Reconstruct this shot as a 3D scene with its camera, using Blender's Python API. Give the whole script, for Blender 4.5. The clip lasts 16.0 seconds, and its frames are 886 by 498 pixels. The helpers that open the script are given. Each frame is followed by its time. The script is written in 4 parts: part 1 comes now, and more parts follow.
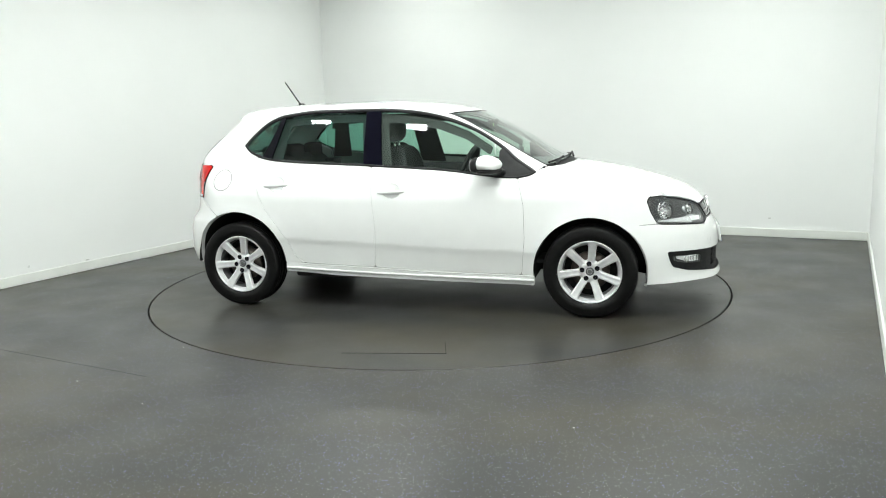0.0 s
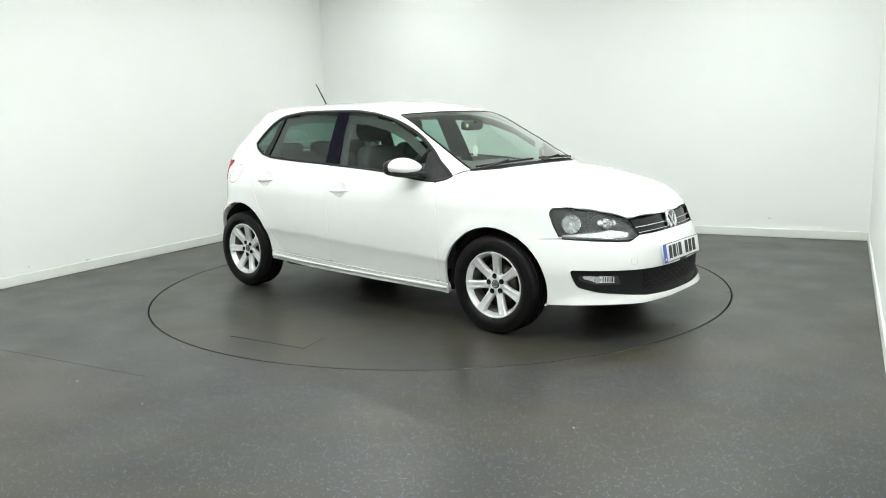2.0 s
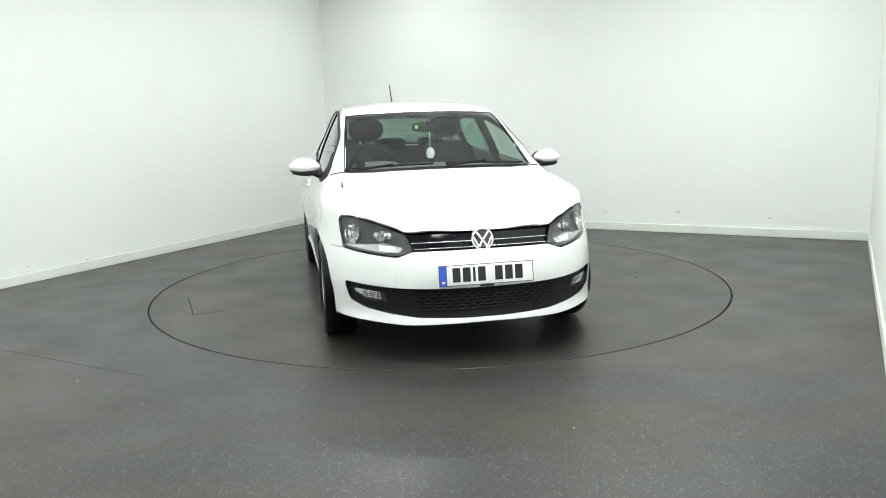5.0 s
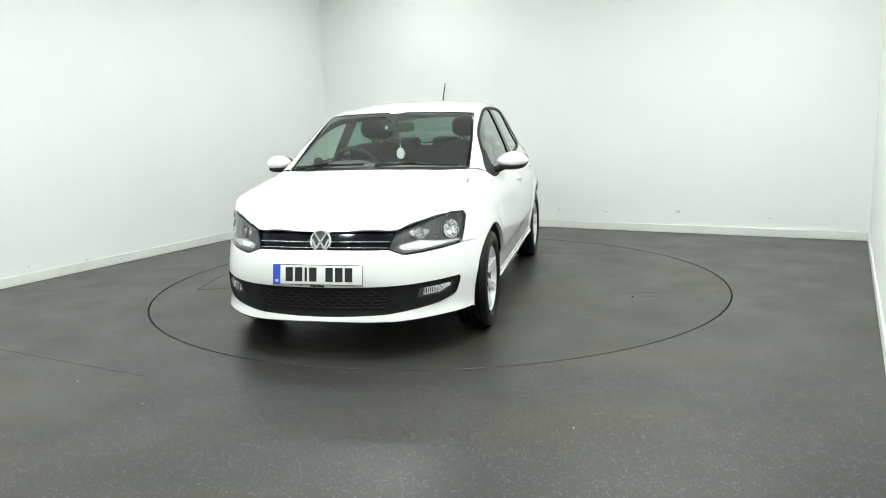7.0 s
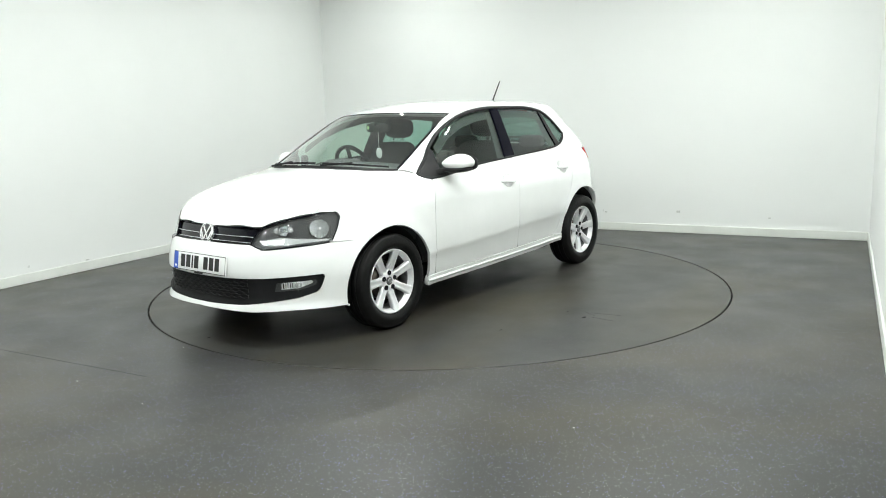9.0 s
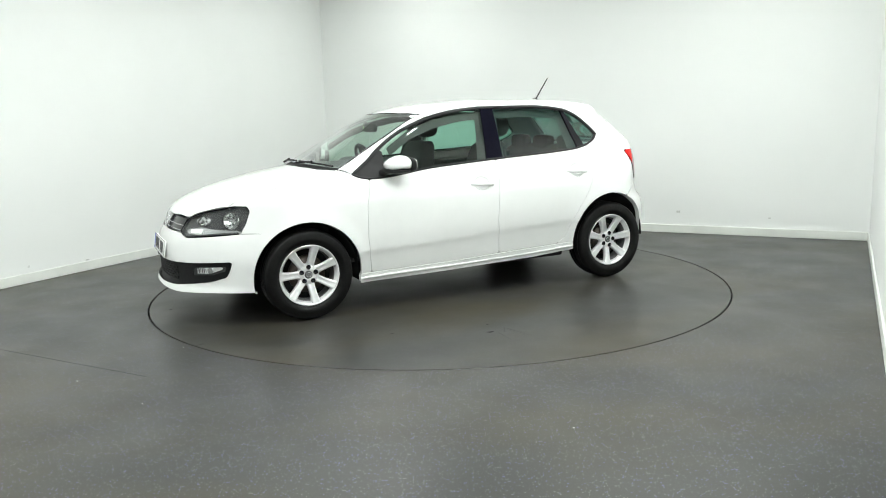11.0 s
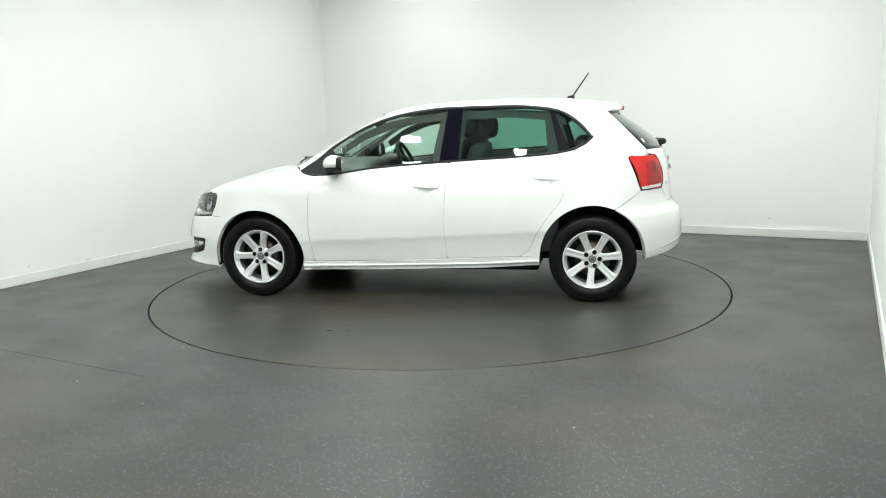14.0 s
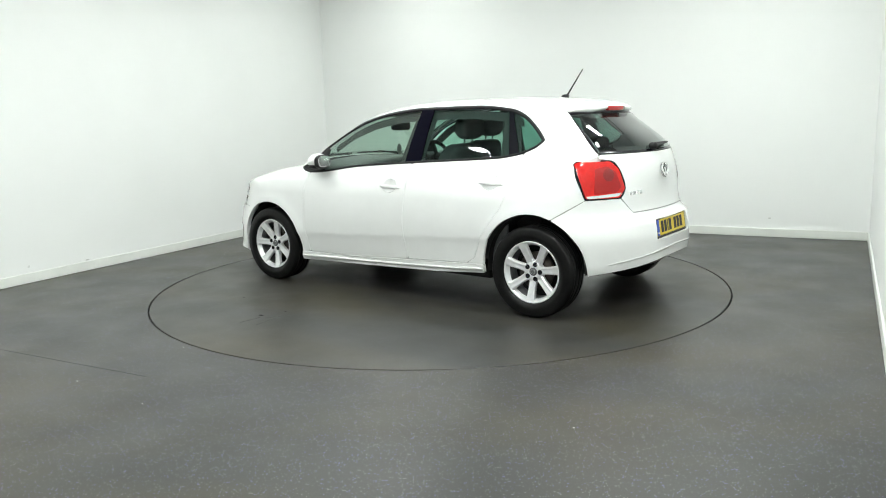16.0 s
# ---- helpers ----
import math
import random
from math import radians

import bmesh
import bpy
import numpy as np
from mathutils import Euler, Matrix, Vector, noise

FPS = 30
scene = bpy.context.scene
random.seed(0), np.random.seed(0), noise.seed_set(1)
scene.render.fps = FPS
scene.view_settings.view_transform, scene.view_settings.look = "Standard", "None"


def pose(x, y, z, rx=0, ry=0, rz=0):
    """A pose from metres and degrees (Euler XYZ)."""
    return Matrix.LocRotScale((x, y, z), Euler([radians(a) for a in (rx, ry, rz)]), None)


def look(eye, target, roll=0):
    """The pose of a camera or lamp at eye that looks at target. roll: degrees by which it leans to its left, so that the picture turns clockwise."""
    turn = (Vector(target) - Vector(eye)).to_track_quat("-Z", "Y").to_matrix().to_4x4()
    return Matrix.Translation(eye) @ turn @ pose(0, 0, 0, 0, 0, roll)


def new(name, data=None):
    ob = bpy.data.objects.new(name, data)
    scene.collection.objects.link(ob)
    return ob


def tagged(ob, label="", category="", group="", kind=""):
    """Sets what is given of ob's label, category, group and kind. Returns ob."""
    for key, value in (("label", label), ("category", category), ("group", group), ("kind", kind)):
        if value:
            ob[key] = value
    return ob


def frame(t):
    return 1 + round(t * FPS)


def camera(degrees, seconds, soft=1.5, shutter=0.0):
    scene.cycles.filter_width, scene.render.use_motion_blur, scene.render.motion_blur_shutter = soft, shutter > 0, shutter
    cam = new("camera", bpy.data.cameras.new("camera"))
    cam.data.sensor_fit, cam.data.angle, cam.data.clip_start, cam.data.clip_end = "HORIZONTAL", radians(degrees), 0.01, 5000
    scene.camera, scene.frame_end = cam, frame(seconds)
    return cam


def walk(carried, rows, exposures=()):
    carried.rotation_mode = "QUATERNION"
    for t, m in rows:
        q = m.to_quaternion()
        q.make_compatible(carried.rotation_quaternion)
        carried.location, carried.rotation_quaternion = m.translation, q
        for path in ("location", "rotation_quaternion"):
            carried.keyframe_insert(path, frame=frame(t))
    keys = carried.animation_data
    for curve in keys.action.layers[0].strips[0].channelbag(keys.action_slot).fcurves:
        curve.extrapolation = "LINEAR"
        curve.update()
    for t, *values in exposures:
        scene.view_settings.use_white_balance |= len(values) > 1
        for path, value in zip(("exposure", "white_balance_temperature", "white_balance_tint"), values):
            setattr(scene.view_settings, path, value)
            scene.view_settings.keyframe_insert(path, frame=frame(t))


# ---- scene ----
# ---- camera ----
cam = camera(60.17, 16.0, soft=1.0)
EYE, AIM, LEAN = (0, -6.053, 1.309), (.0254, -1.12, .4525), -1.61
walk(cam, [(0, look(EYE, AIM, LEAN)), (16, look(EYE, AIM, LEAN))])
START_TURN, TURN_RATE = -15.23, -12.6135       # heading of the car, degrees and degrees a second
CAR_OFFSET = (-.0236, .1794)                   # the turntable's axis in the car's space

# ---- world and exposure ----
world = bpy.data.worlds.new("world")
scene.world = world
world.use_nodes = True
world.node_tree.nodes["Background"].inputs[0].default_value = (.02, .02, .02, 1)
scene.view_settings.exposure = .70
ROOM_TURN = -28.1                              # the room's heading
# FRONT is an unseen wall, set far behind the camera to reflect little light.
LEFT, RIGHT, BACK, FRONT, CEIL = -3.29, 3.10, 3.07, -9.0, 3.3
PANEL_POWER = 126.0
# Panels inferred from glints in the glass, spread to light the walls evenly.
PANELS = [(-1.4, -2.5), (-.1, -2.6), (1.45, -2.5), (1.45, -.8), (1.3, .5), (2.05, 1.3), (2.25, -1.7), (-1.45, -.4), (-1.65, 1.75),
          # unseen panels near and behind the camera, added to brighten the car
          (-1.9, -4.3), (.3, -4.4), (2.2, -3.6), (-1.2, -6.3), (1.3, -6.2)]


# ---- materials ----
def material(name, colour=(.8, .8, .8), rough=.5, metal=0.0, coat=0.0, spec=.5, grain=0.0, grain_size=60.0, bump=0.0, bump_size=200.0, rough_vary=0.0):
    m = bpy.data.materials.new(name)
    m.use_nodes = True
    nt = m.node_tree
    b = nt.nodes["Principled BSDF"]
    b.inputs["Base Color"].default_value = (*colour, 1)
    b.inputs["Roughness"].default_value = rough
    b.inputs["Metallic"].default_value = metal
    b.inputs["Coat Weight"].default_value = coat
    b.inputs["Coat Roughness"].default_value = .04
    b.inputs["Specular IOR Level"].default_value = spec
    tc = nt.nodes.new("ShaderNodeTexCoord")
    if grain:
        mix = ramp(nt, tc, grain_size, [(.3, [c * (1 - grain) for c in colour]), (.7, [min(1, c * (1 + grain)) for c in colour])])
        nt.links.new(mix, b.inputs["Base Color"])
    if rough_vary:
        mix = ramp(nt, tc, grain_size * .37, [(.3, [rough - rough_vary] * 3), (.7, [rough + rough_vary] * 3)])
        nt.links.new(mix, b.inputs["Roughness"])
    if bump:
        n = noise_node(nt, tc, bump_size)
        bp = nt.nodes.new("ShaderNodeBump")
        bp.inputs["Strength"].default_value, bp.inputs["Distance"].default_value = bump, .002
        nt.links.new(n.outputs["Fac"], bp.inputs["Height"])
        nt.links.new(bp.outputs[0], b.inputs["Normal"])
    return m


def noise_node(nt, tc, scale, detail=4.0, out="Object"):
    n = nt.nodes.new("ShaderNodeTexNoise")
    n.inputs["Scale"].default_value, n.inputs["Detail"].default_value = scale, detail
    nt.links.new(tc.outputs[out], n.inputs["Vector"])
    return n


def ramp(nt, tc, scale, stops, detail=4.0):
    n = noise_node(nt, tc, scale, detail)
    r = nt.nodes.new("ShaderNodeValToRGB")
    for e, (at, c) in zip(r.color_ramp.elements, stops):
        e.position, e.color = at, (*c, 1)
    nt.links.new(n.outputs["Fac"], r.inputs[0])
    return r.outputs[0]


def pane(name, tint, gloss=1.0, least=.05, rise=4.0):
    """Car glass: a tinted clear sheet with a mirror gloss."""
    m = bpy.data.materials.new(name)
    m.use_nodes = True
    nt = m.node_tree
    nt.nodes.remove(nt.nodes["Principled BSDF"])
    out = nt.nodes["Material Output"]
    clear, shine, mix, weight, power, span = (nt.nodes.new("ShaderNode" + k) for k in ("BsdfTransparent", "BsdfGlossy", "MixShader", "LayerWeight", "Math", "MapRange"))
    clear.inputs[0].default_value = (*tint, 1)
    shine.inputs["Roughness"].default_value = .015
    shine.inputs[0].default_value = (gloss, gloss, gloss, 1)
    weight.inputs[0].default_value = .5
    power.operation = "POWER"
    power.inputs[1].default_value = rise
    span.inputs[3].default_value, span.inputs[4].default_value = least, 1.0
    nt.links.new(weight.outputs["Facing"], power.inputs[0])
    nt.links.new(power.outputs[0], span.inputs[0])
    nt.links.new(span.outputs[0], mix.inputs[0])
    nt.links.new(clear.outputs[0], mix.inputs[1])
    nt.links.new(shine.outputs[0], mix.inputs[2])
    nt.links.new(mix.outputs[0], out.inputs[0])
    return m


def glowing(name, colour, strength):
    m = material(name, colour)
    b = m.node_tree.nodes["Principled BSDF"]
    b.inputs["Emission Color"].default_value = (*colour, 1)
    b.inputs["Emission Strength"].default_value = strength
    return m


PAINT = material("white_paint", (.78, .79, .782), .3, coat=1.0, grain=.015, grain_size=7)
BLACK_GLOSS = material("gloss_black", (.005, .005, .008), .12, spec=.28)
PILLAR_BLACK = material("pillar_black", (.005, .005, .010), .06, spec=.06)
BLACK_PLASTIC = material("black_plastic", (.012, .012, .013), .5, spec=.22, bump=.3, bump_size=900, grain=.2, grain_size=20)
GREY_PLASTIC = material("grey_plastic", (.09, .092, .095), .45, grain=.15, grain_size=30)
DARK_FABRIC = material("dark_fabric", (.036, .036, .038), .9, grain=.4, grain_size=300, bump=.5, bump_size=700)
SHADED_TRIM = material("grey_cabin_trim", (.045, .046, .045), .8, grain=.1, grain_size=60)
HEADLINER = material("headliner", (.42, .42, .40), .95, grain=.05, grain_size=200)
RUBBER = material("tyre_rubber", (.005, .005, .005), .38, spec=.17, grain=.3, grain_size=40, bump=.25, bump_size=500)
LINER = material("arch_liner", (.008, .008, .008), .9, grain=.3, grain_size=30)
ALLOY = material("silver_alloy", (.80, .80, .81), .32, metal=.5, grain=.05, grain_size=30)
SHADED_BARREL = material("wheel_barrel", (.14, .14, .145), .5, metal=.3, grain=.3, grain_size=30)
STEEL = material("disc_steel", (.10, .085, .075), .4, metal=.9, grain=.25, grain_size=50)
CHROME = material("chrome", (.88, .885, .89), .16, metal=.8)
REFLECTOR = material("reflector", (.82, .83, .84), .22, metal=.7)
BOWL = material("lamp_bowl", (.93, .94, .95), .06, metal=.95)
LAMP_DARK = material("lamp_housing", (.045, .046, .048), .4, grain=.1, grain_size=30)
RED_LENS = material("red_lens", (.60, .010, .008), .2, spec=.3, coat=.25, grain=.08, grain_size=40)
RED_RING = material("red_ring_lens", (.22, .004, .004), .15, spec=.4, coat=.4)
RED_DEEP = material("dark_red_lens", (.36, .006, .006), .18, spec=.3, coat=.25)
CLEAR_LENS = pane("clear_lens", (.95, .96, .96), 1.0, .035, 5.0)
GLASS = pane("tinted_glass", (.72, .885, .80))
SCREEN_GLASS = pane("windscreen_glass", (.78, .91, .84), 1.0, .09, 3.0)
DARK_GLASS = pane("privacy_glass", (.36, .60, .52))
REAR_GLASS = pane("rear_glass", (.22, .32, .29))
PLATE_WHITE = material("plate_white", (.84, .85, .84), .4, grain=.02, grain_size=40)
PLATE_YELLOW = material("plate_yellow", (.75, .56, .03), .4, grain=.02, grain_size=40)
PLATE_BLUE = material("plate_blue", (.03, .10, .55), .4)
INK = material("black_ink", (.012, .012, .012), .5)
WHITE_CARD = material("white_card", (.75, .76, .75), .6)
SENSOR_GREEN = material("pale_green_sticker", (.55, .85, .35), .5)
WALL = material("white_wall_paint", (.83, .845, .83), .7, grain=.012, grain_size=1.6, bump=.06, bump_size=260)
SKIRTING = material("white_skirting", (.74, .76, .72), .45, grain=.05, grain_size=3)
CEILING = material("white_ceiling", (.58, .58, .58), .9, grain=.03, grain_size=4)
PANEL_FRAME = material("white_panel_frame", (.75, .75, .75), .5)
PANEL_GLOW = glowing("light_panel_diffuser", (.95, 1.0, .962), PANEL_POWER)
JOINT = material("floor_joint_filler", (.016, .016, .015), .6)
# Two greys that stand in for shade along the body's joints.
PALE_JOINT_SHADE = material("pale_joint_sealer", (.52, .53, .52), .7)
JOINT_SHADE = material("grey_joint_sealer", (.30, .31, .30), .7)
SCUFF = material("grey_scuff", (.62, .63, .61), .7, grain=.2, grain_size=60)
PALE_SCUFF = material("pale_scuff", (.05, .051, .049), .5, grain=.3, grain_size=60)
GROOVE = material("dark_groove", (.006, .006, .006), .9)


def resin(name, seed, pale=(.40, .405, .43), violet=(.16, .15, .36)):
    """Grey cast resin floor with pale and violet flakes, brownish scuffs and a worn gloss."""
    m = bpy.data.materials.new(name)
    m.use_nodes = True
    nt = m.node_tree
    b = nt.nodes["Principled BSDF"]
    tc = nt.nodes.new("ShaderNodeTexCoord")
    mp = nt.nodes.new("ShaderNodeMapping")
    mp.inputs["Location"].default_value = (seed, seed * .7, 0)
    nt.links.new(tc.outputs["Object"], mp.inputs[0])

    def mixed(fac, a, c):
        x = nt.nodes.new("ShaderNodeMix")
        x.data_type = "RGBA"
        nt.links.new(fac, x.inputs[0])
        for slot, v in ((6, a), (7, c)):
            if isinstance(v, tuple):
                x.inputs[slot].default_value = (*v, 1)
            else:
                nt.links.new(v, x.inputs[slot])
        return x.outputs[2]

    def noisy(scale, lo, hi, detail=5.0, stretch=None):
        n = nt.nodes.new("ShaderNodeTexNoise")
        n.inputs["Scale"].default_value, n.inputs["Detail"].default_value = scale, detail
        if stretch:
            k = nt.nodes.new("ShaderNodeMapping")
            k.inputs["Scale"].default_value = stretch
            k.inputs["Rotation"].default_value = (0, 0, radians(28))
            nt.links.new(mp.outputs[0], k.inputs[0])
            nt.links.new(k.outputs[0], n.inputs[0])
        else:
            nt.links.new(mp.outputs[0], n.inputs[0])
        r = nt.nodes.new("ShaderNodeMapRange")
        r.inputs[1].default_value, r.inputs[2].default_value = lo, hi
        nt.links.new(n.outputs["Fac"], r.inputs[0])
        return r.outputs[0]

    def flakes(scale, size):
        v = nt.nodes.new("ShaderNodeTexVoronoi")
        v.inputs["Scale"].default_value = scale
        nt.links.new(mp.outputs[0], v.inputs[0])
        lt = nt.nodes.new("ShaderNodeMath")
        lt.operation = "LESS_THAN"
        nt.links.new(v.outputs["Distance"], lt.inputs[0])
        keep = nt.nodes.new("ShaderNodeSeparateColor")
        nt.links.new(v.outputs["Color"], keep.inputs[0])
        grown = nt.nodes.new("ShaderNodeMath")
        grown.operation = "MULTIPLY"
        grown.inputs[1].default_value = size * 1.5
        nt.links.new(keep.outputs[1], grown.inputs[0])
        nt.links.new(grown.outputs[0], lt.inputs[1])
        few = nt.nodes.new("ShaderNodeMath")
        few.operation = "GREATER_THAN"
        few.inputs[1].default_value = .45
        nt.links.new(keep.outputs[0], few.inputs[0])
        both = nt.nodes.new("ShaderNodeMath")
        both.operation = "MULTIPLY"
        nt.links.new(lt.outputs[0], both.inputs[0])
        nt.links.new(few.outputs[0], both.inputs[1])
        return both.outputs[0]

    c = mixed(noisy(1.3, .35, .65), (.0225, .0230, .0212), (.0325, .0330, .0302))
    c = mixed(noisy(.6, .42, .66, 4, (1.0, 2.6, 1)), c, (.040, .034, .019))
    c = mixed(noisy(160, .5, .75, 3), c, (.024, .024, .023))
    c = mixed(noisy(230, .56, .72, 2), c, (.058, .058, .055))
    c = mixed(flakes(104, .20), c, pale)
    c = mixed(flakes(88, .21), c, violet)
    nt.links.new(c, b.inputs["Base Color"])
    b.inputs["Specular IOR Level"].default_value = .47
    r = nt.nodes.new("ShaderNodeMapRange")
    r.inputs[3].default_value, r.inputs[4].default_value = .32, .43
    nt.links.new(noisy(2.2, .3, .7), r.inputs[0])
    nt.links.new(r.outputs[0], b.inputs["Roughness"])
    bp = nt.nodes.new("ShaderNodeBump")
    bp.inputs["Strength"].default_value, bp.inputs["Distance"].default_value = .12, .002
    nt.links.new(noisy(45, 0, 1, 3), bp.inputs["Height"])
    nt.links.new(bp.outputs[0], b.inputs["Normal"])
    return m


FLOOR = resin("grey_resin_floor", 0.0, (.26, .262, .265), (.13, .12, .29))
TABLE_RESIN = resin("grey_resin_turntable", 4.3, (.085, .085, .09), (.055, .052, .10))


# ---- building blocks ----
def mesh_of(name, verts, faces, smooth=True):
    me = bpy.data.meshes.new(name)
    me.from_pydata([tuple(map(float, v)) for v in verts], [], [tuple(map(int, f)) for f in faces])
    me.validate()
    if smooth:
        me.polygons.foreach_set("use_smooth", [True] * len(me.polygons))
    me.update()
    return me


def part(name, geo, mat, parent, label="", smooth=True):
    """One mesh object under a thing or a part. geo: (verts, faces) or a bmesh."""
    if isinstance(geo, tuple):
        me = mesh_of(name, geo[0], geo[1], smooth)
    else:
        me = bpy.data.meshes.new(name)
        if smooth:
            for f in geo.faces:
                f.smooth = True
        geo.to_mesh(me)
        geo.free()
    me.materials.append(mat)
    ob = new(name, me)
    ob.parent = parent
    return tagged(ob, label)


def join(*geos):
    V, F, n = [], [], 0
    for v, f in geos:
        V += [tuple(p) for p in v]
        F += [tuple(i + n for i in q) for q in f]
        n += len(v)
    return V, F


def moved(geo, m):
    return [tuple(m @ Vector(v)) for v in geo[0]], geo[1]


def mirrored(geo):
    return [(x, -y, z) for x, y, z in geo[0]], [tuple(reversed(f)) for f in geo[1]]


def block(x0, x1, y0, y1, z0, z1, bevel=.01, seg=2):
    bm = bmesh.new()
    bmesh.ops.create_cube(bm, size=1, matrix=Matrix.LocRotScale(((x0 + x1) / 2, (y0 + y1) / 2, (z0 + z1) / 2), None, (x1 - x0, y1 - y0, z1 - z0)))
    if bevel:
        bmesh.ops.bevel(bm, geom=bm.edges[:], offset=bevel, segments=seg, affect="EDGES", profile=.5)
    return unpacked(bm)


def unpacked(bm):
    bm.verts.index_update()
    geo = [tuple(v.co) for v in bm.verts], [tuple(v.index for v in f.verts) for f in bm.faces]
    bm.free()
    return geo


def superball(centre, radii, e1=.6, e2=.6, nu=32, nv=18, bend=None):
    """A superellipsoid: e near 1 is round, near 0 is boxy."""
    sp = lambda v, e: math.copysign(abs(v) ** e, v)
    V, F = [], []
    for j in range(nv + 1):
        b = -math.pi / 2 + math.pi * j / nv
        for i in range(nu):
            a = 2 * math.pi * i / nu
            p = Vector((radii[0] * sp(math.cos(b), e1) * sp(math.cos(a), e2), radii[1] * sp(math.cos(b), e1) * sp(math.sin(a), e2), radii[2] * sp(math.sin(b), e1)))
            V.append(tuple((bend(p) if bend else p) + Vector(centre)))
    for j in range(nv):
        for i in range(nu):
            k = (i + 1) % nu
            F.append((j * nu + i, j * nu + k, (j + 1) * nu + k, (j + 1) * nu + i))
    return V, F


def revolve(profile, n=64, centre=(0, 0, 0), axis="y", closed=False):
    """A profile of (radius, along) turned round an axis."""
    V, F, m = [], [], len(profile)
    for i in range(n):
        a = 2 * math.pi * i / n
        for r, w in profile:
            c, s = r * math.cos(a), r * math.sin(a)
            p = {"y": (c, w, s), "z": (c, -s, w), "x": (w, -c, s)}[axis]
            V.append(tuple(np.add(p, centre)))
    for i in range(n):
        k = (i + 1) % n
        for j in range(m if closed else m - 1):
            l = (j + 1) % m
            F.append((i * m + j, i * m + l, k * m + l, k * m + j))
    return V, F


def tube(path, r, n=8, r_end=None, closed=False):
    """A round bar along a path."""
    P = [Vector(p) for p in path]
    V, F = [], []
    side = None
    for i, p in enumerate(P):
        d = (P[(i + 1) % len(P)] - P[i - 1]) if closed else P[min(i + 1, len(P) - 1)] - P[max(i - 1, 0)]
        d.normalize()
        side = d.cross(Vector((0, 0, 1)) if abs(d.z) < .9 else Vector((0, 1, 0))).normalized() if side is None else (side - d * side.dot(d)).normalized()
        up = d.cross(side)
        rr = r if r_end is None else r + (r_end - r) * i / (len(P) - 1)
        for k in range(n):
            a = 2 * math.pi * k / n
            V.append(tuple(p + (side * math.cos(a) + up * math.sin(a)) * rr))
    m = len(P)
    for i in range(m if closed else m - 1):
        j = (i + 1) % m
        for k in range(n):
            l = (k + 1) % n
            F.append((i * n + k, i * n + l, j * n + l, j * n + k))
    if not closed:
        F += [tuple(range(n)), tuple(range(m * n - 1, m * n - n - 1, -1))]
    return V, F


def curve(keys):
    """A smooth monotone curve through (x, y) keys."""
    ks = sorted(keys)
    X, Y = np.array([k[0] for k in ks], float), np.array([k[1] for k in ks], float)
    h, d = np.diff(X), np.diff(Y) / np.diff(X)
    m = np.empty_like(X)
    m[0], m[-1] = d[0], d[-1]
    m[1:-1] = np.where(d[:-1] * d[1:] > 0, 2 * d[:-1] * d[1:] / np.where(d[:-1] + d[1:] == 0, 1, d[:-1] + d[1:]), 0)

    def f(x):
        x = np.asarray(x, float)
        i = np.clip(np.searchsorted(X, x) - 1, 0, len(h) - 1)
        u = (x - X[i]) / h[i]
        inside = (Y[i] * (1 + 2 * u) * (1 - u) ** 2 + h[i] * m[i] * u * (1 - u) ** 2
                  + Y[i + 1] * u * u * (3 - 2 * u) + h[i] * m[i + 1] * u * u * (u - 1))
        return np.where(x < X[0], Y[0] + m[0] * (x - X[0]), np.where(x > X[-1], Y[-1] + m[-1] * (x - X[-1]), inside))
    return f


# The body in the car's own space: x forward, y to its left, z up, origin on the ground midway between the axles.
TOP = curve([(2.05, .60), (1.97, .715), (1.85, .79), (1.7, .845), (1.5, .90), (1.3, .943), (1.1, .975), (1.04, 1.0),
             (.7, 1.19), (.376, 1.352), (.2, 1.394), (0, 1.419), (-.3, 1.436), (-.7, 1.436), (-1.07, 1.421), (-1.35, 1.39), (-1.6, 1.34)])
CROWN = curve([(2, .05), (1.1, .06), (.4, .11), (-1.5, .105)])
SIDE = curve([(.14, .755), (.18, .781), (.25, .793), (.30, .802), (.455, .8285), (.463, .8325), (.6, .838), (.75, .832), (.84, .812), (.9, .787),
              (.95, .762), (1.0, .735), (1.1, .695), (1.2, .65), (1.3, .602), (1.4, .545), (1.5, .48)])
NOSE = curve([(.12, 2.035), (.19, 2.078), (.225, 2.085), (.265, 2.068), (.31, 2.064), (.43, 2.069), (.5, 2.060), (.56, 2.044), (.62, 2.011), (.7, 1.982), (.8, 1.952), (1.0, 1.9)])
TAIL = curve([(.15, -1.77), (.25, -1.845), (.36, -1.89), (.5, -1.896), (.6, -1.875), (.66, -1.828), (.7, -1.815), (.9, -1.79), (1.0, -1.765),
              (1.05, -1.745), (1.3, -1.437), (1.42, -1.29)])
WHEEL_X, WHEEL_R, ARCH_R = 1.235, .302, .36
ARCH_Z, REAR_ARCH_Z = .295, .320


def smax(a, b, k):
    return np.maximum(a, b) + np.maximum(k - np.abs(a - b), 0) ** 2 / (4 * k)


